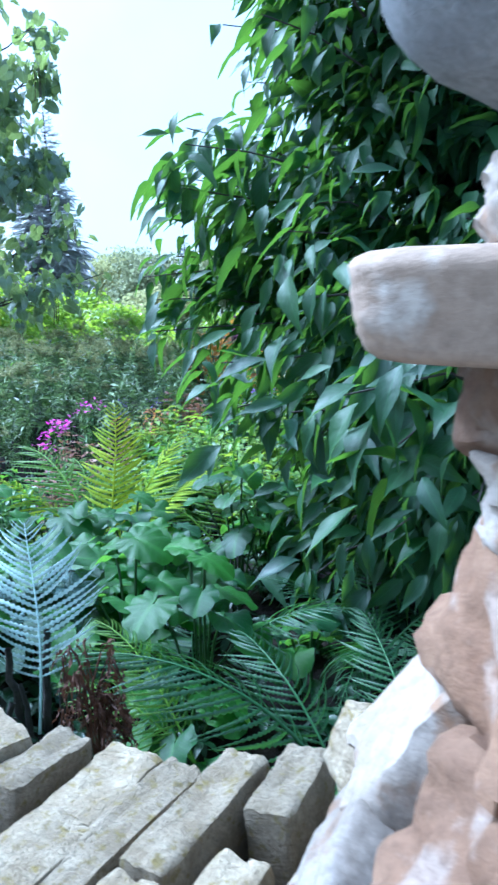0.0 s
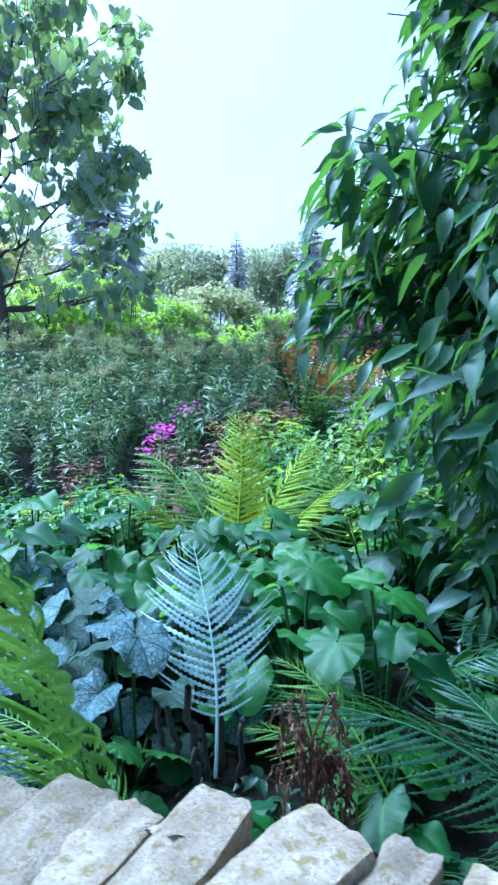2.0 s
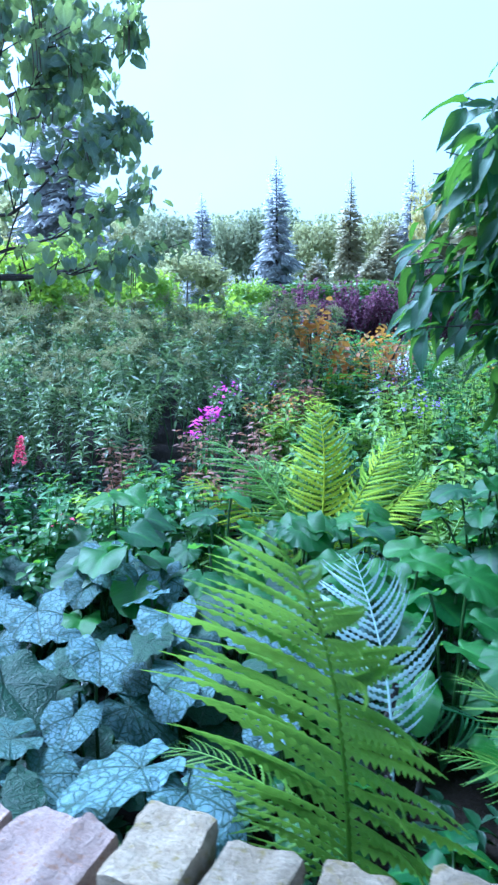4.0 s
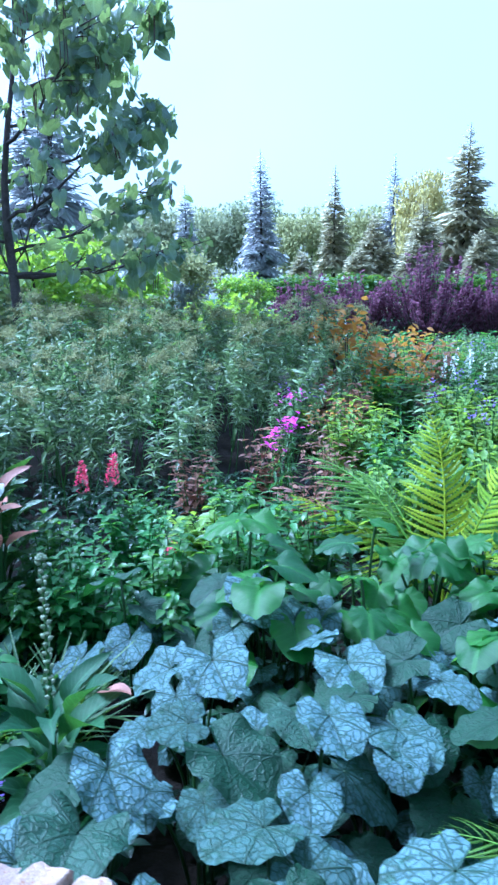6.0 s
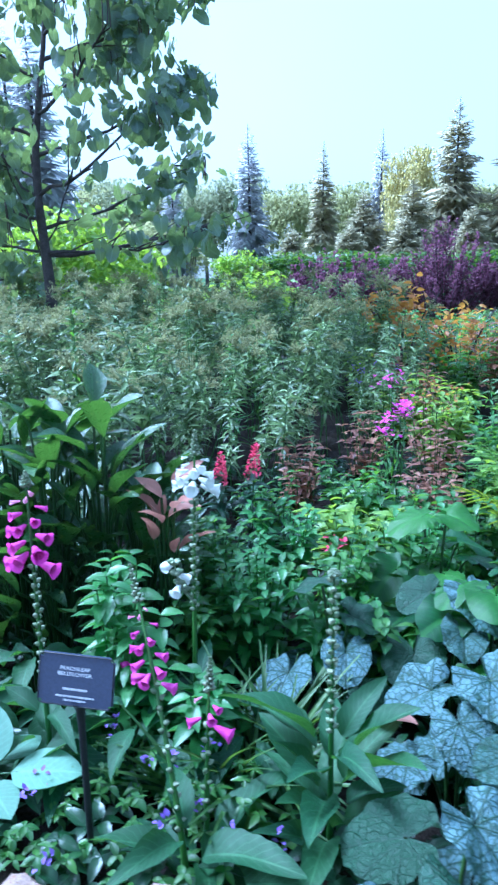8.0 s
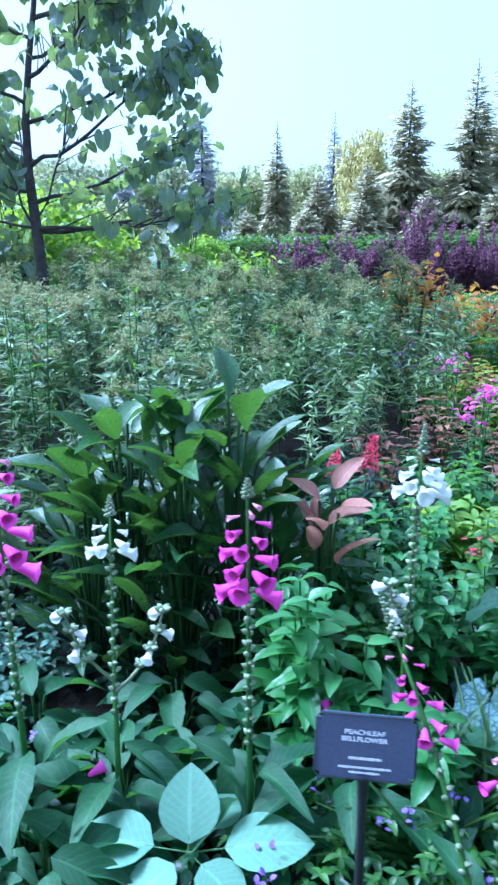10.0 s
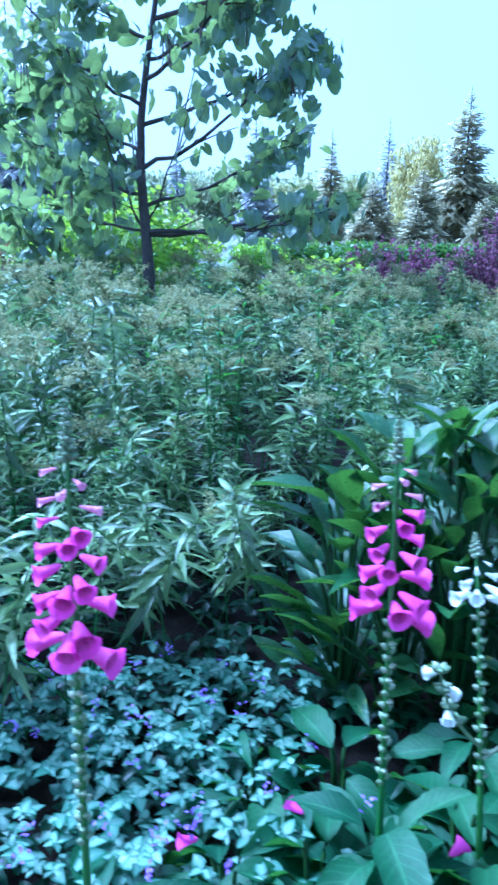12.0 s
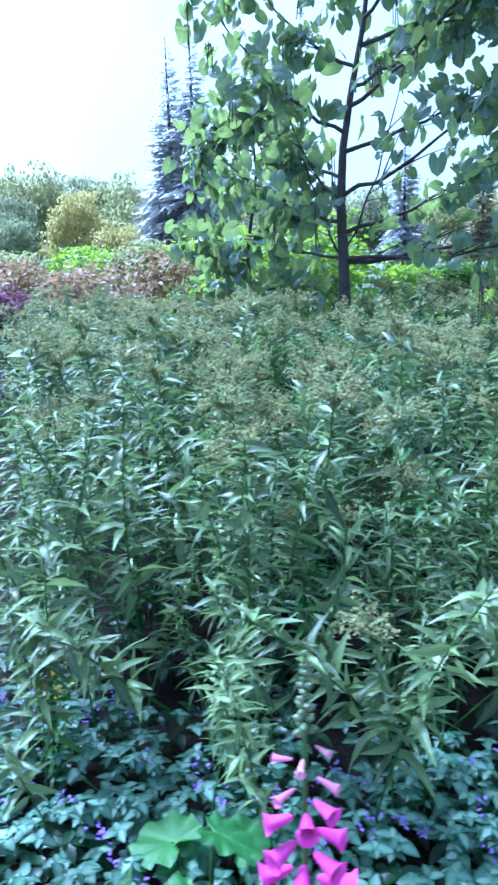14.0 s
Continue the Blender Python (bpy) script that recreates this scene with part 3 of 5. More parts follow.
def feathery_shrub(x, y, rx, top, seed):
    """A smoke-bush: many upright stems fanning out, small leaves all along them, a ragged feathery top."""
    z = soil(x, y)
    h = top - z
    th = thing("purple_shrub", pose(x, y, z), "dark purple-leaved smoke bush behind the flower border", "shrub", "purple shrubs")
    r = np.random.default_rng(seed)
    st, lf = Geo(), Geo()
    for k in range(95):
        a, d = r.uniform(0, 6.3), rx * math.sqrt(r.uniform(0, 1))
        e = np.array([math.cos(a) * d, math.sin(a) * d * 0.75, h * (1.0 - 0.5 * (d / rx) ** 2) * r.uniform(0.55, 1.0)])
        pts = curve((e[0] * 0.2, e[1] * 0.2, -0.02), (e[0] * 0.75, e[1] * 0.75, e[2] * 0.5), e, 6)
        st.tube(pts, np.linspace(0.012, 0.003, 6), 4)
        n = 90
        u = r.uniform(0.12, 1.0, n)
        p = np.stack([np.interp(u, np.linspace(0, 1, 6), pts[:, q]) for q in range(3)], 1) + r.normal(0, 0.05, (n, 3)) * (1.2 - u)[:, None]
        lf.put(CLUMP, frames(p, r.uniform(0, 6.3, n), r.uniform(0.0, 1.3, n), r.normal(0, 0.5, n), r.uniform(0.04, 0.085, n)))
    part("stem", st.mesh("stems", M_BARK), th)
    part("crown", lf.mesh("crown", M_PURPLE), th)


for i, (x, y, rx, top) in enumerate([(-1.75, 14.0, 0.85, 2.25), (-0.7, 14.4, 0.9, 2.3), (0.55, 14.2, 1.0, 2.78), (1.9, 14.4, 1.0, 2.5), (3.2, 14.3, 1.1, 2.75), (4.6, 15, 1.2, 2.7)]):
    feathery_shrub(x, y, rx, top, 70 + i)
bush("autumn_shrub", -1.15, 6.75, 0.46, 0.38, 1.76, OVAL, 0.08, 330, M_ORANGE, "orange autumn-coloured shrub in the border", 80)
bush("autumn_shrub", -0.55, 7.2, 0.42, 0.35, 1.55, OVAL, 0.08, 240, M_ORANGE, "orange autumn-coloured shrub in the border", 81)
bush("leafy_shrub", 0.75, 6.2, 0.6, 0.55, 1.62, OVAL, 0.11, 700, M_DARKGREEN, "rounded dark glossy green shrub in the border", 82)
for i, (x, y, top) in enumerate([(-2.2, 11.6, 1.12), (-0.6, 11.9, 1.1), (0.9, 11.5, 1.15), (2.4, 11.8, 1.2), (1.6, 9.6, 1.2), (-1.4, 10.2, 1.1), (0.2, 10.0, 1.1)]):
    bush("low_shrub", x, y, 0.85, 0.6, top, OVAL, 0.09, 900, M_MIDGREEN if i % 2 else M_GOLDROD, "low green shrub at the foot of the purple shrubs", 90 + i)
bush("leafy_shrub", -3.0, 10.5, 1.4, 0.9, 1.85, OVAL, 0.12, 1500, M_LIME, "low lime-green shrub behind the border", 83)
bush("leafy_shrub", -5.9, 11.5, 1.8, 1.0, 3.0, OVAL, 0.14, 2600, M_LIME, "low lime-green shrub behind the border", 84)
bush("leafy_shrub", -8.6, 12.0, 1.8, 1.0, 2.5, OVAL, 0.14, 2200, M_RUST, "tan and gold autumn shrub behind the border", 85)
bush("dusky_shrub", -10.3, 10.2, 1.3, 0.9, 2.0, OVAL, 0.12, 1800, M_PURPLE, "dusky dark shrub at the border's far end", 86)
bush("leafy_shrub", -12.5, 14, 1.6, 1.0, 2.6, OVAL, 0.16, 1400, M_RUST, "russet autumn shrub at the border's far end", 87)


# ---- the border's trees ----
def young_tree(x, y, height, seed, limbs, label, leaf_size=0.24, pods=0, trunk_r=0.07, lean=(0, 0)):
    """A small tree with large hanging heart-shaped leaves. limbs: height, direction in degrees, length, rise."""
    z = soil(x, y)
    r = np.random.default_rng(seed)
    th = thing("catalpa_tree", pose(x, y, z), label, "tree")
    t = np.linspace(0, 1, 12)
    line = np.stack([lean[0] * t ** 1.5 + 0.05 * np.sin(t * 11), lean[1] * t + 0.03 * np.sin(t * 7 + 1), t * height], 1)
    g = Geo()
    g.tube(line, trunk_r * (1 - 0.9 * t) ** 1.7 + 0.008, 9)
    part("trunk", g.mesh("trunk", M_BARK), th)
    spots = []
    for hz, deg, length, rise in limbs:
        base = np.array([np.interp(hz, line[:, 2], line[:, k]) for k in range(3)])
        a = math.radians(deg)
        end = base + np.array([math.cos(a) * length, math.sin(a) * length, rise])
        mid = base + np.array([math.cos(a) * length * 0.5, math.sin(a) * length * 0.5, rise * 0.25 - 0.04])
        g = Geo()
        pts = curve(base, mid, end, 10) + np.concatenate([np.zeros((1, 3)), r.normal(0, 0.012, (9, 3))])
        r0 = 0.013 * length ** 0.7 + 0.004
        first = len(spots)
        g.tube(pts, np.linspace(r0, 0.004, 10), 6)
        for k in range(int(4 + length * 4.2)):
            s = r.uniform(0.16, 0.97)
            b = np.array([np.interp(s, np.linspace(0, 1, 10), pts[:, q]) for q in range(3)])
            aa = a + r.choice([-1, 1]) * r.uniform(0.4, 1.1)
            ln = (0.25 + 0.22 * length) * r.uniform(0.5, 1.0) * (1.15 - 0.5 * s)
            up = r.uniform(0.0, 0.55) * ln
            e = b + np.array([math.cos(aa) * ln, math.sin(aa) * ln, up])
            tw = curve(b, (b + e) / 2 + [0, 0, 0.06 * ln], e, 6)
            g.tube(tw, np.linspace(r0 * 0.4, 0.0025, 6), 4)
            spots += [tw[j] for j in (2, 3, 4, 5)] + [e]
        spots += [pts[j] for j in (7, 8, 9)]
        # the lower limbs are bare near the trunk and thinly leaved at their ends
        if hz < 2.3 and height > 4 and math.cos(a) > 0:
            spots[first:] = [q for q in spots[first:] if math.hypot(q[0] - base[0], q[1] - base[1]) > 0.8 or r.random() < 0.22]
        if hz < 1.4 and height > 4:
            del spots[first::2]
        part("limb", g.mesh("limb", M_BARK), th)
    spots = np.array(spots)
    spots = np.concatenate([spots, spots, spots[spots[:, 2] > 2.2]])
    spots = spots + r.normal(0, 0.10, spots.shape)
    k = len(spots)
    g = Geo()
    for j in range(3):
        sel = spots[j::3]
        kk = len(sel)
        g.put(heart(3, 14, 0.1, 0.04, 0.22, 0.5, ph=j), frames(sel + [0, 0, -0.03], r.uniform(0, 2 * np.pi, kk), r.normal(-0.75, 0.5, kk), r.normal(0, 0.8, kk), leaf_size * r.uniform(0.5, 1.2, kk)))
    part("crown", g.mesh("crown", M_CATALPA), th)
    if pods:
        g = Geo()
        for b in spots[r.integers(0, k, pods)]:
            ln = r.uniform(0.18, 0.36)
            for q in range(3):
                o = r.normal(0, 0.02, 3)
                g.tube(curve(b + o, b + o + [0.01, 0, -ln * 0.5], b + o + [r.normal(0, 0.02), r.normal(0, 0.02), -ln], 5), 0.0045, 4)
        part("pod", g.mesh("pods", M_POD), th, label="thin dark hanging seed pods")
    return th


TREE_BOUGHS = [(1.22, 3, 2.0, 0.34), (1.24, -14, 1.5, 0.05), (1.25, 178, 0.9, 0.25), (1.25, 165, 0.55, 1.6), (1.3, 20, 0.5, 1.5), (1.7, 175, 0.7, 1.3), (1.45, 30, 1.5, 0.75), (1.55, 200, 1.1, 0.6), (1.75, -20, 1.45, 0.8), (1.9, 150, 1.1, 0.9), (2.1, 10, 1.5, 0.75), (2.25, 215, 1.1, 0.8), (2.45, -35, 1.3, 0.75), (2.6, 60, 1.2, 0.9), (2.75, 180, 1.0, 0.9), (2.9, 5, 1.45, 0.75), (3.1, -50, 1.1, 0.8), (3.3, 140, 0.95, 0.8), (3.45, 20, 1.2, 0.7), (3.7, -20, 1.0, 0.7), (3.9, 200, 0.8, 0.7), (4.1, 70, 0.8, 0.6)]
young_tree(-4.5, 7.31, 4.7, 21, TREE_BOUGHS, "young catalpa with dark forked trunk, large drooping leaves and pods", 0.15, 60, 0.062, (0.30, 0))
SAPLING_BOUGHS = [(0.7, 160, 0.6, 0.35), (0.9, 20, 0.55, 0.3), (1.1, 250, 0.5, 0.3), (1.25, 190, 0.7, 0.4), (1.5, 0, 0.55, 0.4), (1.7, 120, 0.6, 0.4), (1.9, 220, 0.6, 0.4), (2.1, 60, 0.5, 0.4), (2.3, 170, 0.5, 0.35), (2.5, 300, 0.4, 0.3)]
young_tree(-5.5, 8.2, 2.9, 22, SAPLING_BOUGHS, "slender catalpa sapling with large light green leaves", 0.16, 0, 0.03)


SHRUB_EDGE = [(0.9, -0.35), (1.2, -0.42), (1.43, -0.60), (1.6, -0.72), (1.8, -0.70), (2.1, -0.58), (2.25, -0.54), (2.45, -0.40), (2.7, -0.34), (3.1, -0.2)]


def big_shrub(x, y):
    """The dark leafy shrub beside the stone pillar: arching limbs, sprays of long pointed leaves, a few hanging pods."""
    z = soil(x, y)
    r = np.random.default_rng(33)
    th = thing("tall_leafy_shrub", pose(x, y, z), "tall dense dark green shrub with long pointed drooping leaves", "shrub")
    long_leaf = [blade("lance", 6, wd, 0.22, d, wave=w) for wd, d, w in ((0.32, 0.35, 0.05), (0.38, 0.55, 0.08), (0.28, 0.2, 0.04), (0.40, 0.45, 0.09))]
    ends = []
    for i in range(54):
        a = r.uniform(0, 2 * np.pi)
        el = r.uniform(-0.25, 1.35)
        e = np.array([math.cos(a) * math.cos(el) * 1.3, math.sin(a) * math.cos(el) * 0.95, 1.35 + math.sin(el) * 2.2]) * r.uniform(0.82, 1.04)
        e[2] = max(e[2], 0.35)
        ends.append(e)
    # sprays towards the path and the fern bed, at several levels
    for i in range(60):
        lev = r.uniform(0.2, 2.4)
        ends.append(np.array([r.uniform(-1.5, 0.1), r.uniform(-0.95, -0.15), lev]))
    for e in ((-0.88, -1.38, 0.84), (-0.80, -1.30, 0.70), (-1.02, -1.2, 0.78), (-0.70, -1.28, 0.98), (-0.6, -1.3, 0.6), (-1.18, -0.92, 0.90), (-0.98, -1.0, 1.05), (-0.5, -1.25, 1.1), (-0.78, -1.22, 0.5), (-0.35, -1.2, 0.8), (-1.22, -0.7, 0.72), (-1.48, -0.30, 1.25), (-1.5, -0.2, 1.12), (-1.42, -0.3, 1.52), (-1.38, -0.35, 1.66), (-1.45, -0.35, 1.38), (-1.52, -0.4, 1.1), (-1.55, -0.35, 1.2), (-1.5, -0.45, 1.0), (-1.2, -0.4, 2.1), (-1.25, -0.3, 2.0), (-1.1, -0.5, 2.2), (-1.0, -0.45, 2.4)):
        ends.append(np.array(e))
    pos, yaw, size = [], [], []
    for i, e in enumerate(ends):
        g = Geo()
        b = np.array([e[0] * 0.05, e[1] * 0.05, 0.0])
        pts = curve(b, (e[0] * 0.3 + r.normal(0, 0.12), e[1] * 0.3 + r.normal(0, 0.12), e[2] * 0.85 + 0.25), e, 12) + r.normal(0, 0.012, (12, 3))
        g.tube(pts, np.linspace(0.010, 0.002, 12), 5)
        part("limb", g.mesh("limb", M_BARK), th)
        out = math.atan2(-e[0], e[1])
        big = r.uniform(0.8, 1.2) * (1.25 if e[1] < -1.15 else 1.0)
        for k in range(60 if e[1] < -1.15 else 120):
            s = r.uniform(0.3, 1.0) ** 0.7
            p = np.array([np.interp(s, np.linspace(0, 1, 12), pts[:, q]) for q in range(3)]) + r.normal(0, 0.075, 3)
            pos.append(p)
            yaw.append(out + r.normal(0, 0.8))
            size.append(big * r.uniform(0.065, 0.145))
    n = 4600
    fill = r.normal(size=(n, 3))
    fill /= np.linalg.norm(fill, axis=1)[:, None]
    fill = fill * r.uniform(0.5, 1.0, (n, 1)) * [0.95, 0.62, 1.35] + [-0.28, -0.15, 1.25]
    pos = np.concatenate([np.array(pos), fill])
    yaw = np.concatenate([np.array(yaw), np.arctan2(-fill[:, 0], fill[:, 1]) + r.normal(0, 0.8, n)])
    size = np.concatenate([np.array(size), r.uniform(0.07, 0.14, n)])
    edge = np.interp(pos[:, 2] + z, [q[0] for q in SHRUB_EDGE], [q[1] for q in SHRUB_EDGE])
    keep = (pos[:, 0] + x > edge + 0.06) & (pos[:, 2] > 0.05)
    pos, yaw, size = pos[keep], yaw[keep], size[keep]
    g = Geo()
    for j in range(4):
        p, w = pos[j::4], yaw[j::4]
        k = len(p)
        g.put(long_leaf[j], frames(p, w, r.normal(-0.5, 0.4, k), r.normal(0, 0.55, k), size[j::4]))
    part("crown", g.mesh("crown", M_SHRUB), th)
    g = Geo()
    for k in range(9):
        b = np.array([-0.18 + r.normal(0, 0.04), -1.0 + r.normal(0, 0.03), 1.72 + r.normal(0, 0.04)])
        g.tube(curve(b, b + [0.02, -0.02, -0.08], b + [r.normal(0, 0.02), 0, -r.uniform(0.16, 0.26)], 6), [0.004, 0.008, 0.009, 0.009, 0.008, 0.003], 6)
    part("pod", g.mesh("pods", M_POD), th, label="grey-brown hanging seed pods")


big_shrub(0.88, 3.08)


# ---- border plants ----
LANCE = blade("lance", 3, 0.20, 0.2, 0.45)
WILLOW = blade("lance", 4, 0.25, 0.25, 0.55, wave=0.04)


def stalk(h, lean, r, r0=0.004, k=6):
    return curve((0, 0, 0), (lean[0] * 0.2, lean[1] * 0.2, h * 0.6), (lean[0], lean[1], h), k)


def goldenrod_meshes(seed, h):
    """Stem, leaves and feathery top of one goldenrod."""
    r = np.random.default_rng(seed)
    lean = r.normal(0, 0.12, 2)
    pts = stalk(h, lean, r, k=8)
    s = Geo()
    s.tube(pts, np.linspace(0.004, 0.002, 8), 4)
    n = int(h * 76)
    u = np.linspace(0.42, 0.98, n)
    p = np.stack([np.interp(u, np.linspace(0, 1, 8), pts[:, k]) for k in range(3)], 1)
    f = Geo()
    size = (0.118 - 0.05 * u) * r.uniform(0.6, 1.3, n) * r.uniform(0.8, 1.15)
    f.put(WILLOW, frames(p, np.arange(n) * 2.4 + r.normal(0, 0.4, n), r.normal(0.45, 0.4, n), r.normal(0, 0.5, n), size))
    t = Geo()
    tip = pts[-1]
    bits = CLUMP
    for k in range(15):
        a = r.uniform(0, 2 * np.pi)
        e = tip + np.array([math.cos(a) * 0.085, math.sin(a) * 0.085, r.uniform(-0.05, 0.06)])
        c = curve(tip - [0, 0, 0.05], (tip + e) / 2 + [0, 0, 0.03], e, 6)
        t.tube(c, 0.0012, 3)
        q = np.repeat(c[1:], 4, 0) + r.normal(0, 0.006, (20, 3))
        t.put(bits, frames(q, r.uniform(0, 6.3, 20), r.uniform(-0.3, 1.4, 20), 0.0, r.uniform(0.009, 0.018, 20)))
    return s, f, t


GOLD_GEO = [goldenrod_meshes(200 + i, h) for i, h in enumerate((0.92, 0.86, 0.97, 0.80, 0.90, 0.84, 0.88, 0.95, 0.76))]


GOLD = [(s.mesh("stem", M_STEM), f.mesh("foliage", M_GOLDROD), t.mesh("plume", M_PLUME)) for s, f, t in GOLD_GEO]
GOLD_SHAPES = [[(np.concatenate(g.v), np.concatenate(g.q), np.concatenate(g.t)) for g in trio] for trio in GOLD_GEO]


def gold_front(x):
    """The front edge of the goldenrod bank."""
    return float(np.interp(x, [-9, -3.7, -3.4, -3.3, -2.75, -2.2, -1.6, -1.2], [2.15, 2.2, 2.4, 2.95, 3.1, 3.8, 4.5, 5.4]))


def goldenrods():
    r = random.Random(12)
    spots = []
    x = -8.6
    while x < -1.2:
        y = gold_front(x)
        while y < 8.8:
            spots.append((x + r.uniform(-0.14, 0.14), y + r.uniform(-0.14, 0.14)))
            y += 0.14 + 0.03 * (y - 2)
        x += 0.155
    spots = [s for s in spots if s[0] > -3.6 - 0.66 * (s[1] - 1.0) and math.hypot(s[0] + 4.5, s[1] - 7.3) > 0.15]
    spots.sort(key=lambda s: s[1] - 0.5 * gold_front(s[0]))
    rest = [Geo(), Geo(), Geo()]
    for i, (x, y) in enumerate(spots):
        kind = r.randrange(len(GOLD))
        k = min(1.0, 0.80 + 0.12 * (y - gold_front(x))) * r.uniform(0.68, 1.12)
        m = Matrix.LocRotScale((x, y, soil(x, y)), Euler((r.gauss(0, 0.2), r.gauss(0, 0.2), r.uniform(0, 6.3))), (k, k, k))
        tall = y - gold_front(x) > r.uniform(0.15, 1.0) or r.random() < 0.12
        if i < 300:
            th = thing("goldenrod", m, "tall goldenrod with narrow leaves and faded seed plumes", "plant", "goldenrod bank")
            for name, me in list(zip(("stem", "foliage", "plume"), GOLD[kind]))[: 3 if tall and i % 6 < 5 else 2]:
                part(name, me, th)
        else:
            for g, shape in list(zip(rest, GOLD_SHAPES[kind]))[: 3 if tall and i % 6 < 5 else 2]:
                g.put(shape, np.array(m)[None])
    th = thing("goldenrod_thicket", Matrix.Identity(4), "dense bank of goldenrod with faded seed plumes", "plants", kind="stuff")
    for name, g, mat in zip(("stem", "foliage", "plume"), rest, (M_STEM, M_GOLDROD, M_PLUME)):
        part(name, g.mesh(name, mat), th)
    # leaning stems that arch out over the ground cover
    for x, y, deg, tilt in ((-3.3, 2.95, -35, 40), (-3.1, 2.95, -25, 36), (-3.55, 2.75, 30, 38), (-3.95, 2.6, 60, 36), (-4.1, 2.6, -30, 44), (-3.75, 2.6, 120, 36)):
        st, fo, pl = r.choice(GOLD)
        m = pose(x, y, soil(x, y)) @ Matrix.Scale(0.82, 4) @ pose(0, 0, 0, 0, 0, deg) @ pose(0, 0, 0, tilt, 0, 0)
        th = thing("goldenrod", m, "goldenrod stem leaning out with pale narrow leaves", "plant", "goldenrod bank")
        part("stem", st, th)
        part("foliage", fo, th)


goldenrods()


def frond_mesh(mat, arch, seed, pairs=26, width=0.40, leaflet=0.085, stalk_part=0.16):
    """One fern frond of length 1 along +y, arching in z; toothed leaflets on both sides that bend to the tip and hang a little."""
    r = np.random.default_rng(seed)
    t = np.linspace(0, 1, 16)
    y, z = t - 0.25 * arch * t ** 3, -arch * t ** 2 * 0.55
    pts = np.stack([0.025 * np.sin(t * 4 + seed), y, z], 1)
    g = Geo()
    g.tube(pts, np.linspace(0.008, 0.0015, 16), 5)
    u = np.linspace(stalk_part, 0.985, pairs)
    p = np.stack([np.interp(u, t, pts[:, k]) for k in range(3)], 1)
    slope = np.arctan2(np.interp(u, t, np.gradient(z)), np.interp(u, t, np.gradient(y)))
    ln = width * np.sin(np.pi * (0.14 + 0.84 * ((u - stalk_part) / (1 - stalk_part))) ** 0.8) ** 0.8 * 0.62
    for side in (-1, 1):
        v, q, uv = blade("strap", 26, leaflet, -0.25, 0.30 + 0.25 * arch, teeth=0.62)
        v = v.copy()
        v[:, 0] -= side * 0.20 * v[:, 1] ** 2
        g.put((v, q, uv), frames(p, -side * (1.45 - 0.48 * u) + r.normal(0, 0.06, pairs), slope * 0.5 + r.normal(0.06, 0.12, pairs), side * 0.15 + r.normal(0, 0.15, pairs), ln * r.uniform(0.86, 1.08, pairs)))
    return g.mesh("frond", mat)


FRONDS = {}


def frond(mat, arch):
    key = (mat.name, arch)
    if key not in FRONDS:
        FRONDS[key] = frond_mesh(mat, arch, len(FRONDS), *((23, 0.50, 0.085, 0.24) if arch == 0.41 else (42, 0.46, 0.125) if arch == 0.42 else (30, 0.34, 0.13) if mat is M_FERNYEL else (26, 0.40)))
    return FRONDS[key]


def fern(x, y, z, fronds, mat, label, base=False):
    """fronds: direction in degrees (0 is +x), rise in degrees, length, arch."""
    th = thing("fern", pose(x, y, z), label, "fern")
    for deg, rise, length, arch in fronds:
        part("frond", frond(mat, arch), th, pose(0, 0, 0, 0, 0, deg - 90) @ pose(0, 0, 0, rise, 0, 0) @ Matrix.Scale(length, 4))
    if base:
        g = Geo()
        r = np.random.default_rng(int(abs(x * 100)))
        for k in range(8):
            a, d = r.uniform(0, 6.3), r.uniform(0.02, 0.11)
            up = r.uniform(0.10, 0.26)
            g.tube(curve((math.cos(a) * d * 0.7, math.sin(a) * d * 0.7, -0.02), (math.cos(a) * d, math.sin(a) * d, up * 0.5), (math.cos(a) * d * 1.15, math.sin(a) * d * 1.15, up), 7) + r.normal(0, 0.007, (7, 3)), np.linspace(0.010, 0.007, 7) * r.uniform(0.7, 1.2), 6)
        part("crown_base", g.mesh("crown_base", M_STEMDARK), th, label="dark old stalk bases")
    return th


def around(k, rise, length, arch, seed, start=0):
    r = random.Random(seed)
    return [(start + i * 360 / k + r.uniform(-15, 15), rise + r.uniform(-10, 10), length * r.uniform(0.8, 1.1), r.choice(arch)) for i in range(k)]


fern(-0.71, 1.72, 0.6, [(112, 80, 0.55, 0.41)], M_FERNPALE, "upright pale silvery fern frond", True)
fern(-0.77, 1.31, 0.62, [(236, 87, 0.86, 0.42)], M_FERNGREEN, "bright green fern frond leaning over the wall")
fern(0.0, 1.50, 0.60, [(176, 70, 0.66, 1.2), (192, 30, 0.46, 1.2), (128, 72, 0.5, 1.2)], M_FERN, "green fern with arching toothed fronds")
fern(0.16, 1.62, 0.58, [(105, 70, 0.5, 1.2), (205, 45, 0.48, 1.2)], M_FERN, "green fern with arching toothed fronds")
fern(0.32, 1.85, 0.58, around(3, 62, 0.5, (1.2,), 3), M_FERN, "green fern with arching toothed fronds")
fern(-0.38, 1.95, 0.58, around(4, 55, 0.5, (0.8, 0.4), 5), M_FERN, "green fern with arching toothed fronds")
fern(0.1, 2.15, 0.58, around(4, 64, 0.5, (1.2, 0.8), 13), M_FERN, "green fern with arching toothed fronds")
fern(-0.30, 1.62, 0.60, [(150, 66, 0.46, 0.8), (175, 55, 0.40, 0.8)], M_FERNGREEN, "small light green fern among darker ones")


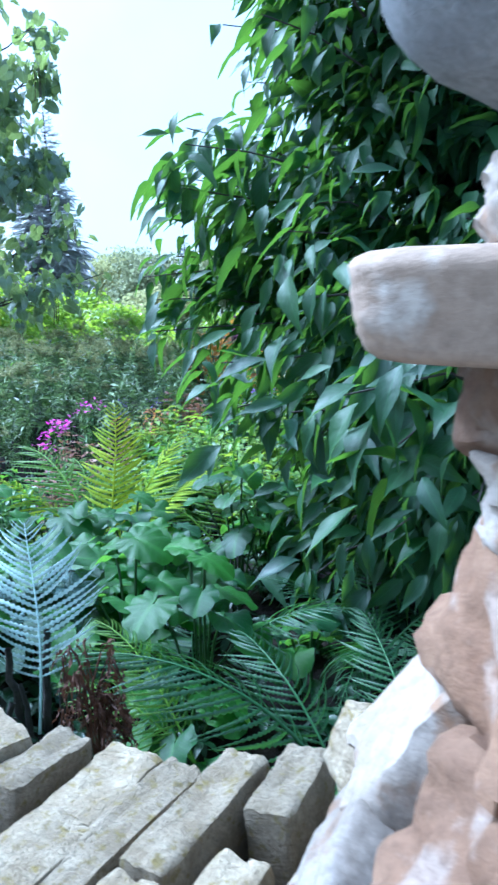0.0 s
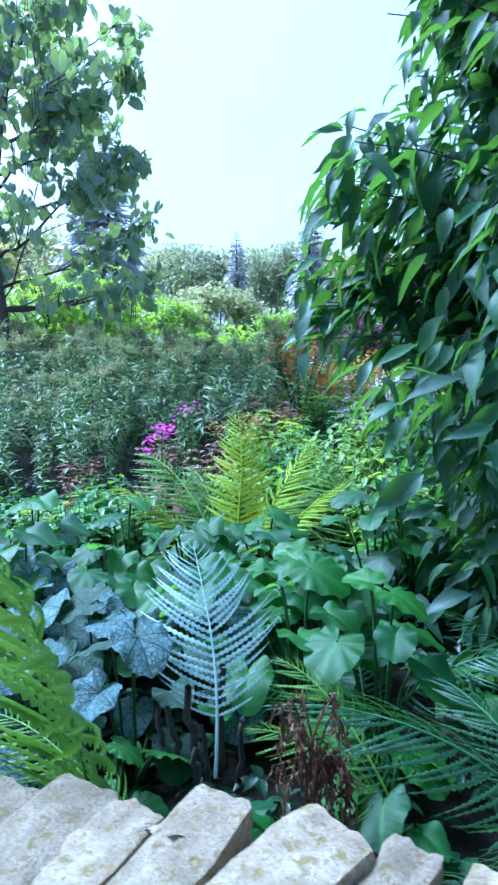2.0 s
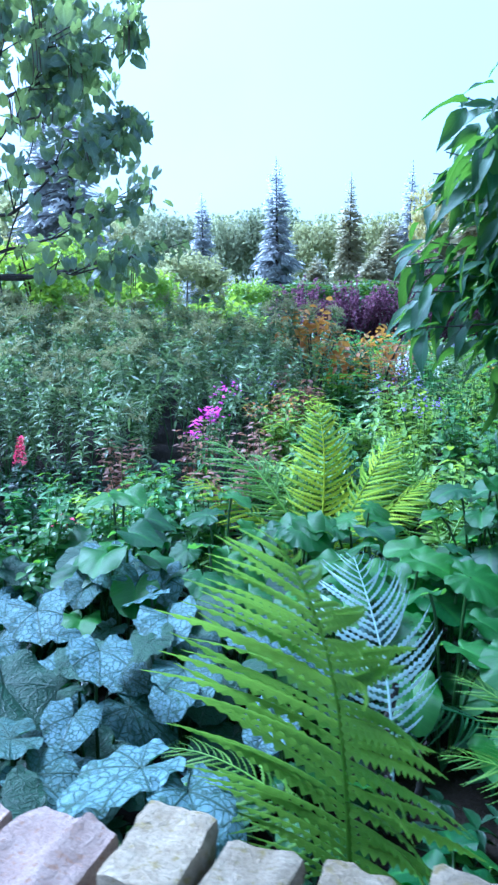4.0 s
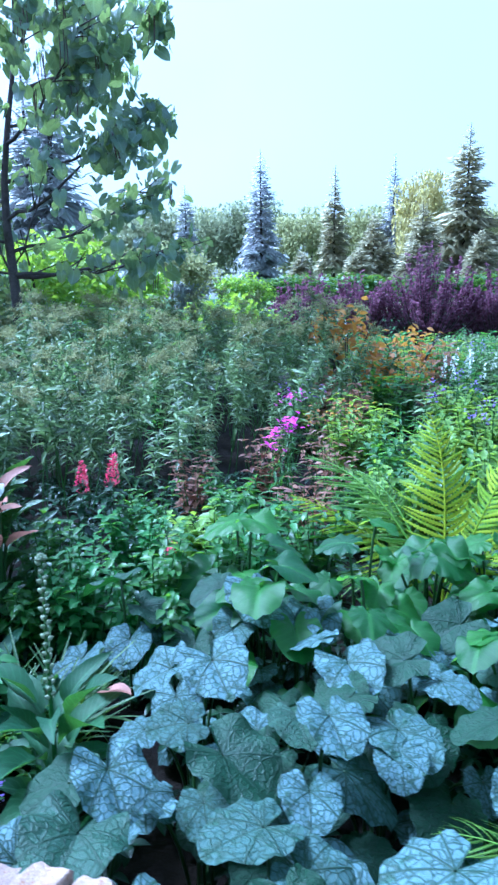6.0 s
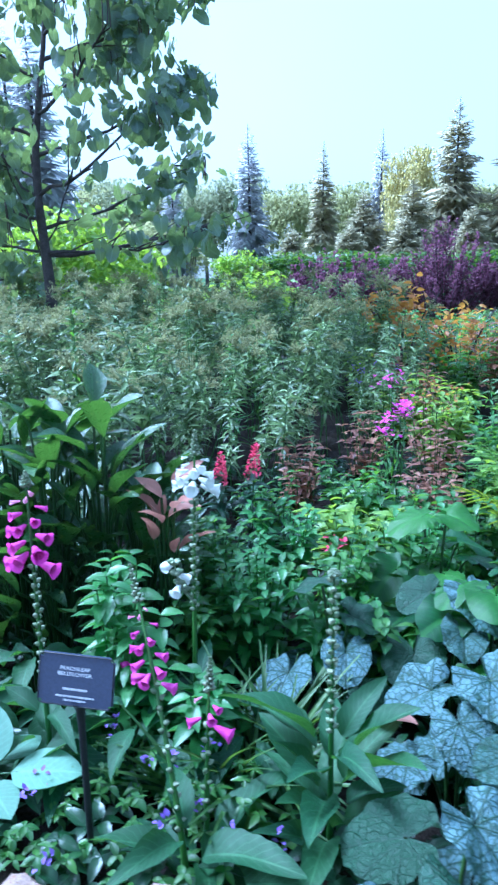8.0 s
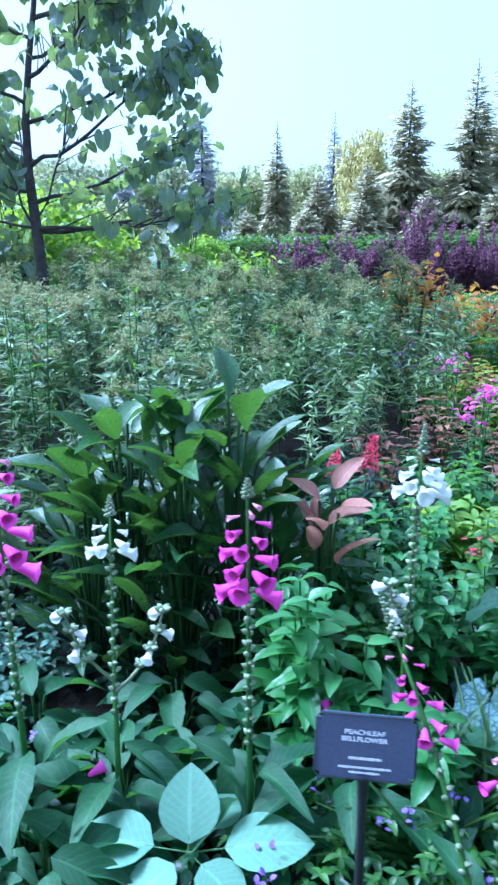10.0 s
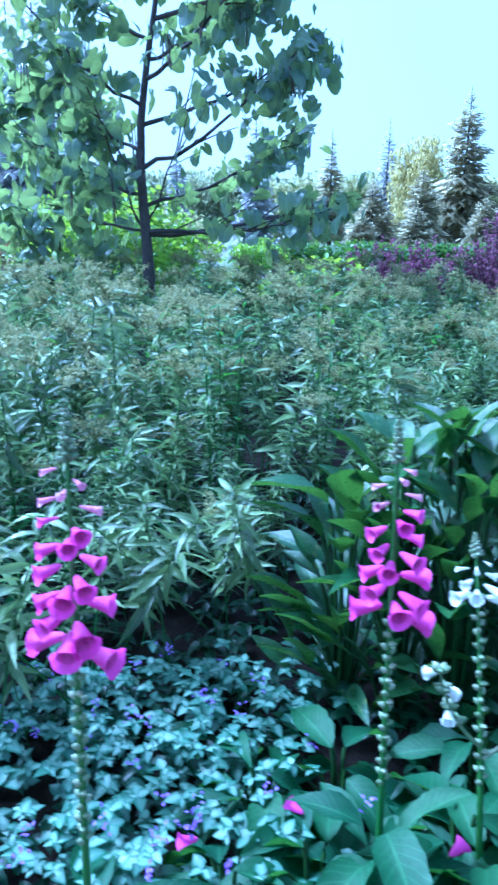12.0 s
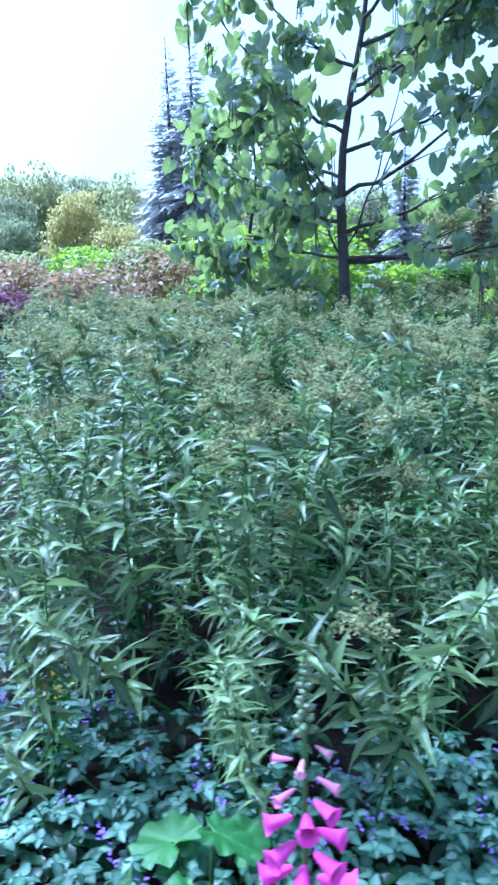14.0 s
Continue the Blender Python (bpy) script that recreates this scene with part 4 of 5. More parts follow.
def withered_fern(x, y, z, height):
    """Dead fern: a dry stump with brown fronds hanging in tatters."""
    r = np.random.default_rng(51)
    th = thing("withered_fern", pose(x, y, z), "withered brown fern with shrivelled fronds hanging down", "fern")
    dry = blade("lance", 5, 0.16, 0.3, 0.8, wave=0.25)
    for k in range(12):
        a = r.uniform(0, 2 * np.pi)
        d = np.array([math.cos(a), math.sin(a), 0])
        top = height * r.uniform(0.7, 1.05)
        reach = r.uniform(0.02, 0.07)
        drop = height * r.uniform(0.45, 0.95)
        pts = np.concatenate([curve((0, 0, 0), d * reach * 0.2 + [0, 0, top * 0.9], d * reach * 0.6 + [0, 0, top], 6), curve(d * reach * 0.7 + [0, 0, top], d * reach * 1.2 + [0, 0, top], d * reach * 1.1 + [0, 0, top - drop], 10)[1:]])
        pts = pts + r.normal(0, 0.004, pts.shape)
        g = Geo()
        g.tube(pts, np.linspace(0.0026, 0.0008, len(pts)), 5)
        n = 34
        p = pts[r.integers(6, len(pts), n)] + r.normal(0, 0.006, (n, 3))
        g.put(dry, frames(p, r.uniform(0, 6.3, n), r.normal(-0.9, 0.5, n), r.uniform(-1, 1, n), r.uniform(0.012, 0.04, n)))
        part("frond", g.mesh("frond", M_FERNDEAD), th)


withered_fern(-0.47, 1.47, 0.57, 0.36)
fern(-0.89, 2.80, 0.62, [(102, 80, 0.76, 0.4), (166, 46, 0.72, 0.4), (45, 70, 0.70, 0.4), (18, 58, 0.62, 0.4)], M_FERNYEL, "yellow-green fern turning in autumn")
fern(-0.90, 2.82, 0.62, [(150, 68, 0.80, 0.8), (128, 66, 0.70, 0.8), (190, 50, 0.5, 1.2), (60, 60, 0.6, 0.8)], M_FERNGREEN, "green fern with drooping fronds")
fern(-0.45, 2.95, 0.62, [(120, 66, 0.66, 0.4), (60, 60, 0.6, 0.8), (165, 56, 0.6, 0.8)], M_FERNGREEN, "green fern with drooping fronds")
fern(-0.72, 1.38, 0.66, [(165, 52, 0.5, 0.8)], M_FERNGREEN, "bright green fern frond leaning over the wall", False)


def leaf_sizes(name, shapes, mat):
    meshes = []
    for s in shapes:
        g = Geo()
        g.put(s, np.eye(4)[None])
        meshes.append(g.mesh(name, mat))
    return meshes


HEARTS = [heart(6, 36, 0.12, 0.07, 0.15, 0.45, 5, 0.0), heart(6, 36, 0.2, 0.09, 0.12, 0.7, 4, 1.3), heart(6, 36, -0.08, 0.08, 0.18, 0.6, 7, 2.1), heart(6, 36, 0.05, 0.12, 0.14, 0.35, 3, 0.7), heart(6, 36, 0.3, 0.06, 0.1, 0.3, 6, 0.3)]
FLAT_HEARTS = [heart(7, 40, 0.05, 0.03, 0.13, 0.25, 9, 0.0), heart(7, 40, 0.25, 0.04, 0.10, 0.40, 7, 1.3), heart(7, 40, -0.15, 0.035, 0.14, 0.55, 11, 2.1), heart(7, 40, 0.40, 0.06, 0.12, 0.30, 6, 0.7)]
BRUN_LEAVES = leaf_sizes("leaf", FLAT_HEARTS, M_BRUN)
HOSTA_LEAVES = leaf_sizes("leaf", FLAT_HEARTS[1:3] + HEARTS[:2], M_HOSTA)
OVALS = [blade("oval", 12, 0.42, 0.3, 0.4, wave=0.07, teeth=0.07), blade("oval", 12, 0.36, 0.35, 0.65, wave=0.09, teeth=0.07), blade("paddle", 12, 0.38, 0.35, 0.45, wave=0.08, teeth=0.07)]
FOX_LEAVES = leaf_sizes("leaf", OVALS, M_FOXLEAF)
CANNA_LEAVES = leaf_sizes("leaf", [blade("oval", 10, 0.38, 0.3, 0.25, wave=0.05), blade("oval", 10, 0.34, 0.35, 0.5, wave=0.07), blade("paddle", 10, 0.40, 0.3, 0.2, wave=0.05)], M_CANNA)


def leaf_clump(name, x, y, h, spread, count, leaves, size, label, category, group, seed, tilt=-0.25, stem_mat=M_STALK, kind_stalk=0.004, zbase=None, low=0.55, face=0.0):
    """A clump of separate large leaves on arching stalks; heart leaves hang by their stalk."""
    r = random.Random(seed)
    z = soil(x, y) if zbase is None else zbase
    th = thing(name, pose(x, y, z), label, category, group)
    g = Geo()
    for k in range(count):
        a = k * 2.4 + r.uniform(-0.4, 0.4)
        f = (k + 0.5) / count
        d = spread * math.sqrt(f) * r.uniform(0.7, 1.1)
        hz = h * (1.0 - low * f ** 1.3) * r.uniform(0.8, 1.1)
        e = (math.cos(a) * d, math.sin(a) * d, hz)
        g.tube(curve((0.02 * math.cos(a), 0.02 * math.sin(a), -0.02), (e[0] * 0.4, e[1] * 0.4, hz * 0.85), e, 6), kind_stalk, 4)
        # leaves lean to the open, lighter side of the bed over the wall
        turn = -math.pi / 2 + ((a + math.pi / 2 + math.pi) % (2 * math.pi) - math.pi) * (1 - face)
        s = size * r.uniform(0.65, 1.12)
        m = Matrix.Translation(e) @ Euler((0, 0, turn - math.pi / 2 + r.uniform(-0.5, 0.5))).to_matrix().to_4x4() @ Euler((tilt + r.uniform(-0.35, 0.3), r.uniform(-0.35, 0.35), 0)).to_matrix().to_4x4() @ Matrix.Scale(s, 4)
        part("leaf", r.choice(leaves), th, m)
    part("stalk", g.mesh("stalks", stem_mat), th)
    return th


def scatter(x0, x1, y0, y1, step, seed, keep=lambda x, y: True):
    r = random.Random(seed)
    out = []
    y = y0
    while y < y1:
        x = x0 + r.uniform(0, step)
        while x < x1:
            px, py = x + r.uniform(-0.35, 0.35) * step, y + r.uniform(-0.35, 0.35) * step
            if keep(px, py):
                out.append((px, py))
            x += step
        y += step * 0.9
    return out


def behind_wall(x, y):
    return y > wall_at(x)[0] + 0.1


for i, (x, y) in enumerate(scatter(-1.85, -0.85, 1.38, 2.25, 0.23, 1, lambda x, y: behind_wall(x, y) and math.hypot(x + 1.87, y - 1.75) > 0.27 and not (x > -1.05 and y < 1.6))):
    leaf_clump("brunnera", x, y, 0.40 - 0.05 * random.Random(i).random(), 0.16, 7, BRUN_LEAVES, 0.175, "brunnera clump with large silver heart-shaped leaves and green veins", "plant", "brunnera patch", 300 + i, tilt=-0.12, low=0.85, face=0.5)
for i, (x, y) in enumerate(scatter(-1.75, 0.5, 1.75, 2.95, 0.26, 2, lambda x, y: (y > 2.2 or x > -0.9) and x < -0.25 and not (x > -0.9 and y < 1.85) and y < 2.95 + 0.2 * x)):
    leaf_clump("hosta", x, y, 0.42 + 0.04 * math.sin(i), 0.19, 11, HOSTA_LEAVES, 0.15, "broad-leaved green clump with glossy heart-shaped leaves", "plant", "broad-leaved clumps", 400 + i, face=0.4, tilt=-0.1, low=0.7)
for i, (x, y) in enumerate([(-1.12, 1.42), (-0.62, 1.42), (-0.35, 1.66), (0.15, 1.45), (-0.9, 1.6), (-0.1, 2.05), (-0.55, 1.25)]):
    leaf_clump("hosta", x, y, 0.20, 0.15, 7, HOSTA_LEAVES, 0.12, "low dark green clump at the foot of the wall", "plant", "broad-leaved clumps", 470 + i)


# ---- foxgloves ----
def bell_shape(length=1.0):
    """A tubular bell along +y with a flared, lobed lip, mouth at y = 1."""
    th = np.linspace(0, 2 * np.pi, 15)
    prof = [(0.0, 0.07), (0.10, 0.14), (0.3, 0.20), (0.6, 0.27), (0.86, 0.33), (1.0, 0.48)]
    v = []
    for k, (yy, rr) in enumerate(prof):
        lob = 1 + (0.10 * np.sin(3 * th - 0.5) if k >= 4 else 0)
        ext = (0.10 * (np.sin(th + np.pi) > 0.3) if k == 5 else 0) + 0 * th
        v.append(np.stack([np.cos(th) * rr * lob, yy + ext, np.sin(th) * rr * lob * 0.92], 1))
    c = len(th)
    q = [(k * c + j, k * c + j + 1, (k + 1) * c + j + 1, (k + 1) * c + j) for k in range(len(prof) - 1) for j in range(c - 1)]
    return np.concatenate(v), np.array(q), np.full((len(prof) * c, 2), 0.2)


def bell_mesh(mat):
    g = Geo()
    g.put(bell_shape(), np.eye(4)[None])
    return g.mesh("bell", mat)


def throat_mesh(mat):
    th = np.linspace(0, 2 * np.pi, 13)
    g = Geo()
    v = [np.stack([np.cos(th) * rr, 0 * th + yy, np.sin(th) * rr * 0.92], 1) for yy, rr in ((0.3, 0.02), (0.45, 0.2), (0.9, 0.30))]
    q = [(k * 13 + j, k * 13 + j + 1, (k + 1) * 13 + j + 1, (k + 1) * 13 + j) for k in range(2) for j in range(12)]
    g.add(np.concatenate(v), np.array(q))
    return g.mesh("throat", mat)


M_THROAT = leaf_mat("spotted_throat", (0.42, 0.03, 0.24), (0.55, 0.08, 0.36), rough=0.5, through_light=0.2, rib=0, spots=(0.16, 0.0, 0.08))
BELL = {"magenta": bell_mesh(M_MAGENTA), "white": bell_mesh(M_WHITE), "pink": bell_mesh(M_PINKBUD)}
THROAT = throat_mesh(M_THROAT)


def spindle(rr, k=6):
    th = np.linspace(0, 2 * np.pi, 7)
    prof = [(0, 0.02), (0.3, rr), (0.7, rr * 0.8), (1.0, 0.02)]
    v = np.concatenate([np.stack([np.cos(th) * b, 0 * th + a, np.sin(th) * b], 1) for a, b in prof])
    q = [(i * 7 + j, i * 7 + j + 1, i * 7 + j + 8, i * 7 + j + 7) for i in range(3) for j in range(6)]
    return v, np.array(q), np.full((28, 2), 0.2)


def foxglove(x, y, top, z0, z1, colour, label, seed, rosette=9, lean=(0, 0), bells=None, bell=0.038, seeds=True, rosette_size=0.165, base=None, side=(), upright=0.0):
    """A foxglove spike: stem, bells between z0 and z1, buds above, seed capsules below, a rosette of leaves."""
    r = random.Random(seed)
    z = soil(x, y) if base is None else base
    th = thing("foxglove", pose(x, y, z), label, "flower", "foxgloves")
    h = top - z
    pts = curve((0, 0, -0.02), (lean[0] * 0.2, lean[1] * 0.2, h * 0.5), (lean[0], lean[1], h), 10)
    zz = pts[:, 2]

    def on(a):
        return Vector([float(np.interp(a, zz, pts[:, k])) for k in range(3)])

    g = Geo()
    g.tube(pts, np.linspace(0.0075, 0.002, 10), 7)
    part("stem", g.mesh("stem", M_STEM), th)
    count = bells or int((z1 - z0) / 0.0122)
    for k in range(count):
        f = (k + 0.5) / count
        a = (z0 - z) + (z1 - z0) * f
        # bells crowd to the lighter, southern half of the stem
        yaw = (-0.15, -2.95, -1.55, -0.75, -2.35)[k % 5] + r.uniform(-0.3, 0.3)
        s = bell * (1.18 - 0.75 * f) * r.uniform(0.9, 1.08)
        down = -0.28 + 0.15 * f + r.uniform(-0.12, 0.12)
        p = on(a) + Vector((math.cos(yaw), math.sin(yaw), 0)) * 0.013
        m = Matrix.Translation(p) @ Euler((0, 0, yaw - math.pi / 2)).to_matrix().to_4x4() @ Euler((down, 0, 0)).to_matrix().to_4x4() @ Matrix.Diagonal((s * (0.95 if f < 0.72 else 0.6), s * 1.02, s * (0.95 if f < 0.72 else 0.6), 1))
        b = part("bell", BELL["pink"] if colour == "magenta" and f > 0.76 else BELL[colour], th, m)
        if colour == "magenta" and f < 0.8:
            part("throat", THROAT, b)
    g = Geo()
    bud = spindle(0.34)
    k = 34
    u = np.linspace(z1 - z, h, k)
    pp = np.array([on(a) for a in u])
    fr = np.linspace(0, 1, k)
    ang = np.arange(k) * 2.4
    g.put(bud, frames(pp, ang, 0.2 + 0.7 * fr, 0.0, 0.0135 * (1.1 - 0.7 * fr)))
    part("bud", g.mesh("buds", M_BUD), th, label="tight pale green buds")
    if seeds:
        g = Geo()
        k = max(4, int((z0 - z - 0.1) / 0.012))
        u = np.linspace(max(z0 - z - 0.3, 0.12), z0 - z, k)
        g.put(spindle(0.36), frames(np.array([on(a) for a in u]), np.arange(k) * 2.4, 0.5, 0.0, 0.015))
        part("capsule", g.mesh("capsules", M_BUD), th, label="green seed capsules")
    for dx, dz, ln, cnt in side:
        g = Geo()
        b = on(dz)
        e = b + Vector((dx, -0.02, ln))
        c = curve(b, (b + e) / 2 + Vector((dx * 0.3, 0, -0.02)), e, 6)
        g.tube(c, np.linspace(0.004, 0.002, 6), 5)
        g.put(spindle(0.36), frames(np.repeat(c[2:], 5, 0), np.arange(20) * 2.4, 0.5, 0.0, 0.018))
        sh = part("side_shoot", g.mesh("side_shoot", M_BUD), th)
        for q in range(cnt):
            yaw = q * 2.2 - 1.8
            p = Vector(c[3 + q % 3])
            part("bell", BELL[colour], sh, Matrix.Translation(p) @ Euler((0, 0, yaw - math.pi / 2)).to_matrix().to_4x4() @ Euler((-0.5, 0, 0)).to_matrix().to_4x4() @ Matrix.Scale(bell * 0.9, 4))
    for k in range(rosette):
        a = k * 2.4 + r.uniform(-0.3, 0.3)
        s = rosette_size * r.uniform(0.7, 1.15)
        m = Matrix.Translation((math.cos(a) * 0.03, math.sin(a) * 0.03, 0.02 + (0.02 if rosette < 12 else 0.011) * k)) @ Euler((0, 0, a - math.pi / 2)).to_matrix().to_4x4() @ Euler((r.uniform(0.2 + upright, 1.05 + upright * 0.7), r.uniform(-0.35, 0.35), 0)).to_matrix().to_4x4() @ Matrix.Scale(s, 4)
        part("leaf", r.choice(FOX_LEAVES), th, m)
    return th


MAG = "magenta foxglove spike with spotted bells above a leafy rosette"
WHI = "white foxglove going to seed with few cream bells"
foxglove(-3.322, 1.785, 1.482, 1.165, 1.41, "magenta", MAG, 1, 9, (0.01, 0))
foxglove(-2.895, 1.98, 1.43, 1.125, 1.365, "magenta", MAG, 2, 11, (-0.01, 0))
foxglove(-2.475, 1.93, 1.30, 1.105, 1.27, "magenta", MAG, 3, 11, bells=14, bell=0.036, rosette_size=0.13)
foxglove(-3.688, 1.70, 1.324, 1.0, 1.235, "magenta", MAG, 4, 9)
foxglove(-2.725, 1.98, 1.20, 1.10, 1.165, "white", WHI, 5, 8, (-0.02, 0.16), bells=9, bell=0.029, side=((-0.08, 0.32, 0.15, 3), (0.10, 0.30, 0.18, 3)))
foxglove(-2.18, 2.09, 1.35, 1.225, 1.295, "white", WHI, 6, 8, (0.02, 0), bells=12, bell=0.034, side=((-0.04, 0.40, 0.1, 3),))
foxglove(-2.12, 1.66, 1.12, 0.93, 1.06, "magenta", MAG, 7, 8, (-0.145, 0.24), bells=14, bell=0.025)
foxglove(-2.10, 1.72, 1.00, 0.87, 0.94, "magenta", MAG, 8, 4, (0.01, 0.05), bells=5, bell=0.028)
foxglove(-1.87, 1.76, 1.18, 1.16, 1.17, "white", "foxglove seed spike rising from a large leafy rosette", 9, 26, bells=1, bell=0.01, rosette_size=0.155, upright=0.45)
for i, (x, y) in enumerate([(-2.45, 2.15), (-2.65, 2.3), (-2.3, 1.98), (-2.95, 2.2), (-2.74, 2.05), (-3.0, 1.95), (-2.5, 2.08), (-2.88, 1.85), (-3.1, 2.15), (-2.05, 2.0), (-3.04, 1.80), (-2.93, 1.72), (-3.14, 1.93), (-2.80, 1.78)]):
    leaf_clump("foxglove_rosette", x, y, 0.17, 0.08, 13, FOX_LEAVES, 0.17, "low rosette of broad grey-green crinkled leaves", "plant", "foxglove rosettes", 500 + i, tilt=-0.05)


# ---- other perennials ----
def leafy_stems(name, x, y, top, count, spread, leaf, size, mat, label, group, seed, pitch=0.25, per=11, start=0.15, flower=None, flower_label=""):
    """Upright stems with opposite leaves; flower: a function that adds to a mesh at each tip, and its material."""
    z = soil(x, y)
    r = np.random.default_rng(seed)
    th = thing(name, pose(x, y, z), label, "plant", group)
    s, f, fl = Geo(), Geo(), Geo()
    for k in range(count):
        a, d = r.uniform(0, 6.3), spread * math.sqrt(r.uniform(0, 1))
        e = np.array([math.cos(a) * d, math.sin(a) * d, (top - z) * r.uniform(0.72, 1.02)])
        pts = curve((e[0] * 0.35, e[1] * 0.35, -0.02), (e[0] * 0.6, e[1] * 0.6, e[2] * 0.6), e, 6)
        s.tube(pts, np.linspace(0.0035, 0.0018, 6), 4)
        u = np.repeat(np.linspace(start, 1.0, per), 2)
        p = np.stack([np.interp(u, np.linspace(0, 1, 6), pts[:, q]) for q in range(3)], 1)
        yaw = np.repeat(np.arange(per) * 1.57, 2) + np.tile([0, np.pi], per) + r.normal(0, 0.25, per * 2)
        f.put(leaf, frames(p, yaw, r.normal(pitch, 0.25, per * 2), r.normal(0, 0.2, per * 2), size * (1.15 - 0.55 * u) * r.uniform(0.8, 1.2, per * 2)))
        if flower:
            flower[0](fl, pts[-1], r)
    part("stem", s.mesh("stems", M_STEM), th)
    part("foliage", f.mesh("foliage", mat), th)
    if flower:
        part("flower", fl.mesh("flowers", flower[1]), th, label=flower_label)
    return th


PETAL = blade("oval", 3, 0.7, 0.1, 0.2)
DIAMOND = blade("oval", 4, 0.52, 0.2, 0.35)
ROUND_LEAF = blade("heart", 5, 0.74, 0.12, 0.22)


def cluster(rad, size, n):
    def make(g, tip, r):
        p = tip + r.normal(0, rad, (n, 3)) * [1, 1, 0.8]
        g.put(PETAL, frames(p, r.uniform(0, 6.3, n), r.uniform(-0.5, 1.0, n), 0.0, size * r.uniform(0.7, 1.2, n)))
    return make


def plume(length, rad, size, n):
    def make(g, tip, r):
        u = r.uniform(0, 1, n)
        a = r.uniform(0, 6.3, n)
        d = rad * (1 - u) + 0.003
        p = tip + np.stack([np.cos(a) * d + 0.25 * u * length * 0.4, np.sin(a) * d, u * length], 1)
        g.put(PETAL, frames(p, a, r.uniform(0.2, 1.2, n), 0.0, size * r.uniform(0.7, 1.2, n)))
    return make


leafy_stems("phlox", -1.52, 3.79, 1.11, 5, 0.06, LANCE, 0.09, M_MIDGREEN, "hot pink phlox in flower", "", 1, flower=(cluster(0.028, 0.03, 16), M_PHLOX), flower_label="hot pink flower heads")
leafy_stems("phlox", -1.50, 4.3, 1.17, 3, 0.05, LANCE, 0.09, M_MIDGREEN, "dull pink phlox in flower", "", 2, flower=(cluster(0.03, 0.022, 12), M_PHLOX), flower_label="pink flower heads")
leafy_stems("astilbe", -2.24, 2.95, 1.0, 2, 0.02, DIAMOND, 0.09, M_DARKGREEN, "astilbe with crimson feathery plumes", "astilbes", 3, flower=(plume(0.10, 0.02, 0.013, 90), M_RED), flower_label="crimson feathery plume")
leafy_stems("astilbe", -2.13, 2.98, 0.99, 2, 0.03, DIAMOND, 0.09, M_DARKGREEN, "astilbe with crimson feathery plumes", "astilbes", 4, flower=(plume(0.11, 0.02, 0.013, 90), M_RED), flower_label="crimson feathery plume")
leafy_stems("salvia", -1.85, 2.75, 0.88, 2, 0.05, DIAMOND, 0.07, M_MIDGREEN, "small green perennial with a red flower", "", 5, flower=(cluster(0.02, 0.02, 14), M_RED), flower_label="small red flowers")
for i, (x, y, top) in enumerate([(-2.05, 2.45, 0.95), (-1.85, 2.55, 0.96), (-1.65, 2.6, 0.94), (-1.85, 2.4, 0.84), (-1.7, 2.35, 0.84), (-2.2, 2.42, 0.86), (-1.55, 2.8, 0.95), (-2.2, 2.6, 0.96), (-1.35, 2.95, 0.95), (-2.0, 2.85, 0.93)]):
    leafy_stems("perennial_clump", x, y, top, 16, 0.14, DIAMOND, 0.07, M_MINT if i % 3 == 0 else M_MIDGREEN, "bushy green perennial with small pointed leaves", "bushy perennials", 20 + i, per=9)
for i, (x, y, top) in enumerate([(-2.36, 2.12, 1.02), (-2.28, 2.02, 0.92), (-2.42, 2.22, 1.0), (-2.12, 1.98, 0.85)]):
    leafy_stems("mint_clump", x, y, top, 5, 0.07, DIAMOND, 0.085, M_MINT, "upright light green stems with toothed paired leaves", "light green stems", 40 + i, per=10)
for i, (x, y) in enumerate([(-2.66, 2.5), (-2.8, 2.56), (-2.52, 2.54), (-2.66, 2.68), (-2.92, 2.62), (-2.42, 2.6)]):
    leaf_clump("paddle_leaf_clump", x, y, 0.70 - (0.16 if i in (4, 5) else 0), 0.14, 40, CANNA_LEAVES, 0.185, "tall clump of broad upright paddle leaves, some yellowing", "plant", "paddle-leaf clumps", 600 + i, tilt=0.95, low=0.9)
wl_ = leaf_sizes("leaf", [blade("oval", 8, 0.42, 0.3, 0.35, wave=0.06)], M_BROWNLEAF)
leaf_clump("withered_leaf_stem", -2.305, 2.413, 0.60, 0.05, 11, wl_, 0.10, "withered pink-brown leaves on a bent stem", "plant", "", 640, tilt=1.0, low=0.3)
for i, (x, y, top) in enumerate([(-1.95, 3.75, 0.95), (-1.75, 3.55, 0.9), (-1.4, 3.5, 0.88), (-1.2, 3.65, 0.88), (-1.65, 4.1, 1.0), (-0.95, 3.9, 0.92), (-1.3, 4.0, 0.98), (-2.1, 3.4, 0.88)]):
    leafy_stems("russet_perennial", x, y, top, 14, 0.15, DIAMOND, 0.06, M_REDLEAF if i % 2 == 0 else M_MIDGREEN, "low perennial turning russet and brown" if i % 2 == 0 else "low leafy green perennial clump", "low perennials", 60 + i, per=8)
field_rng = random.Random(8)
for i in range(34):
    x = field_rng.uniform(-4.8, -2.0)
    y = gold_front(x) + field_rng.uniform(0.35, 2.6)
    leafy_stems("aster_clump", x, y, soil(x, y) + field_rng.uniform(0.62, 0.98), 3, 0.08, LANCE, 0.095, field_rng.choice([M_MIDGREEN, M_MINT, M_GOLDROD]), "tall leafy aster stems among the goldenrod", "asters", 800 + i, pitch=0.35, per=15)
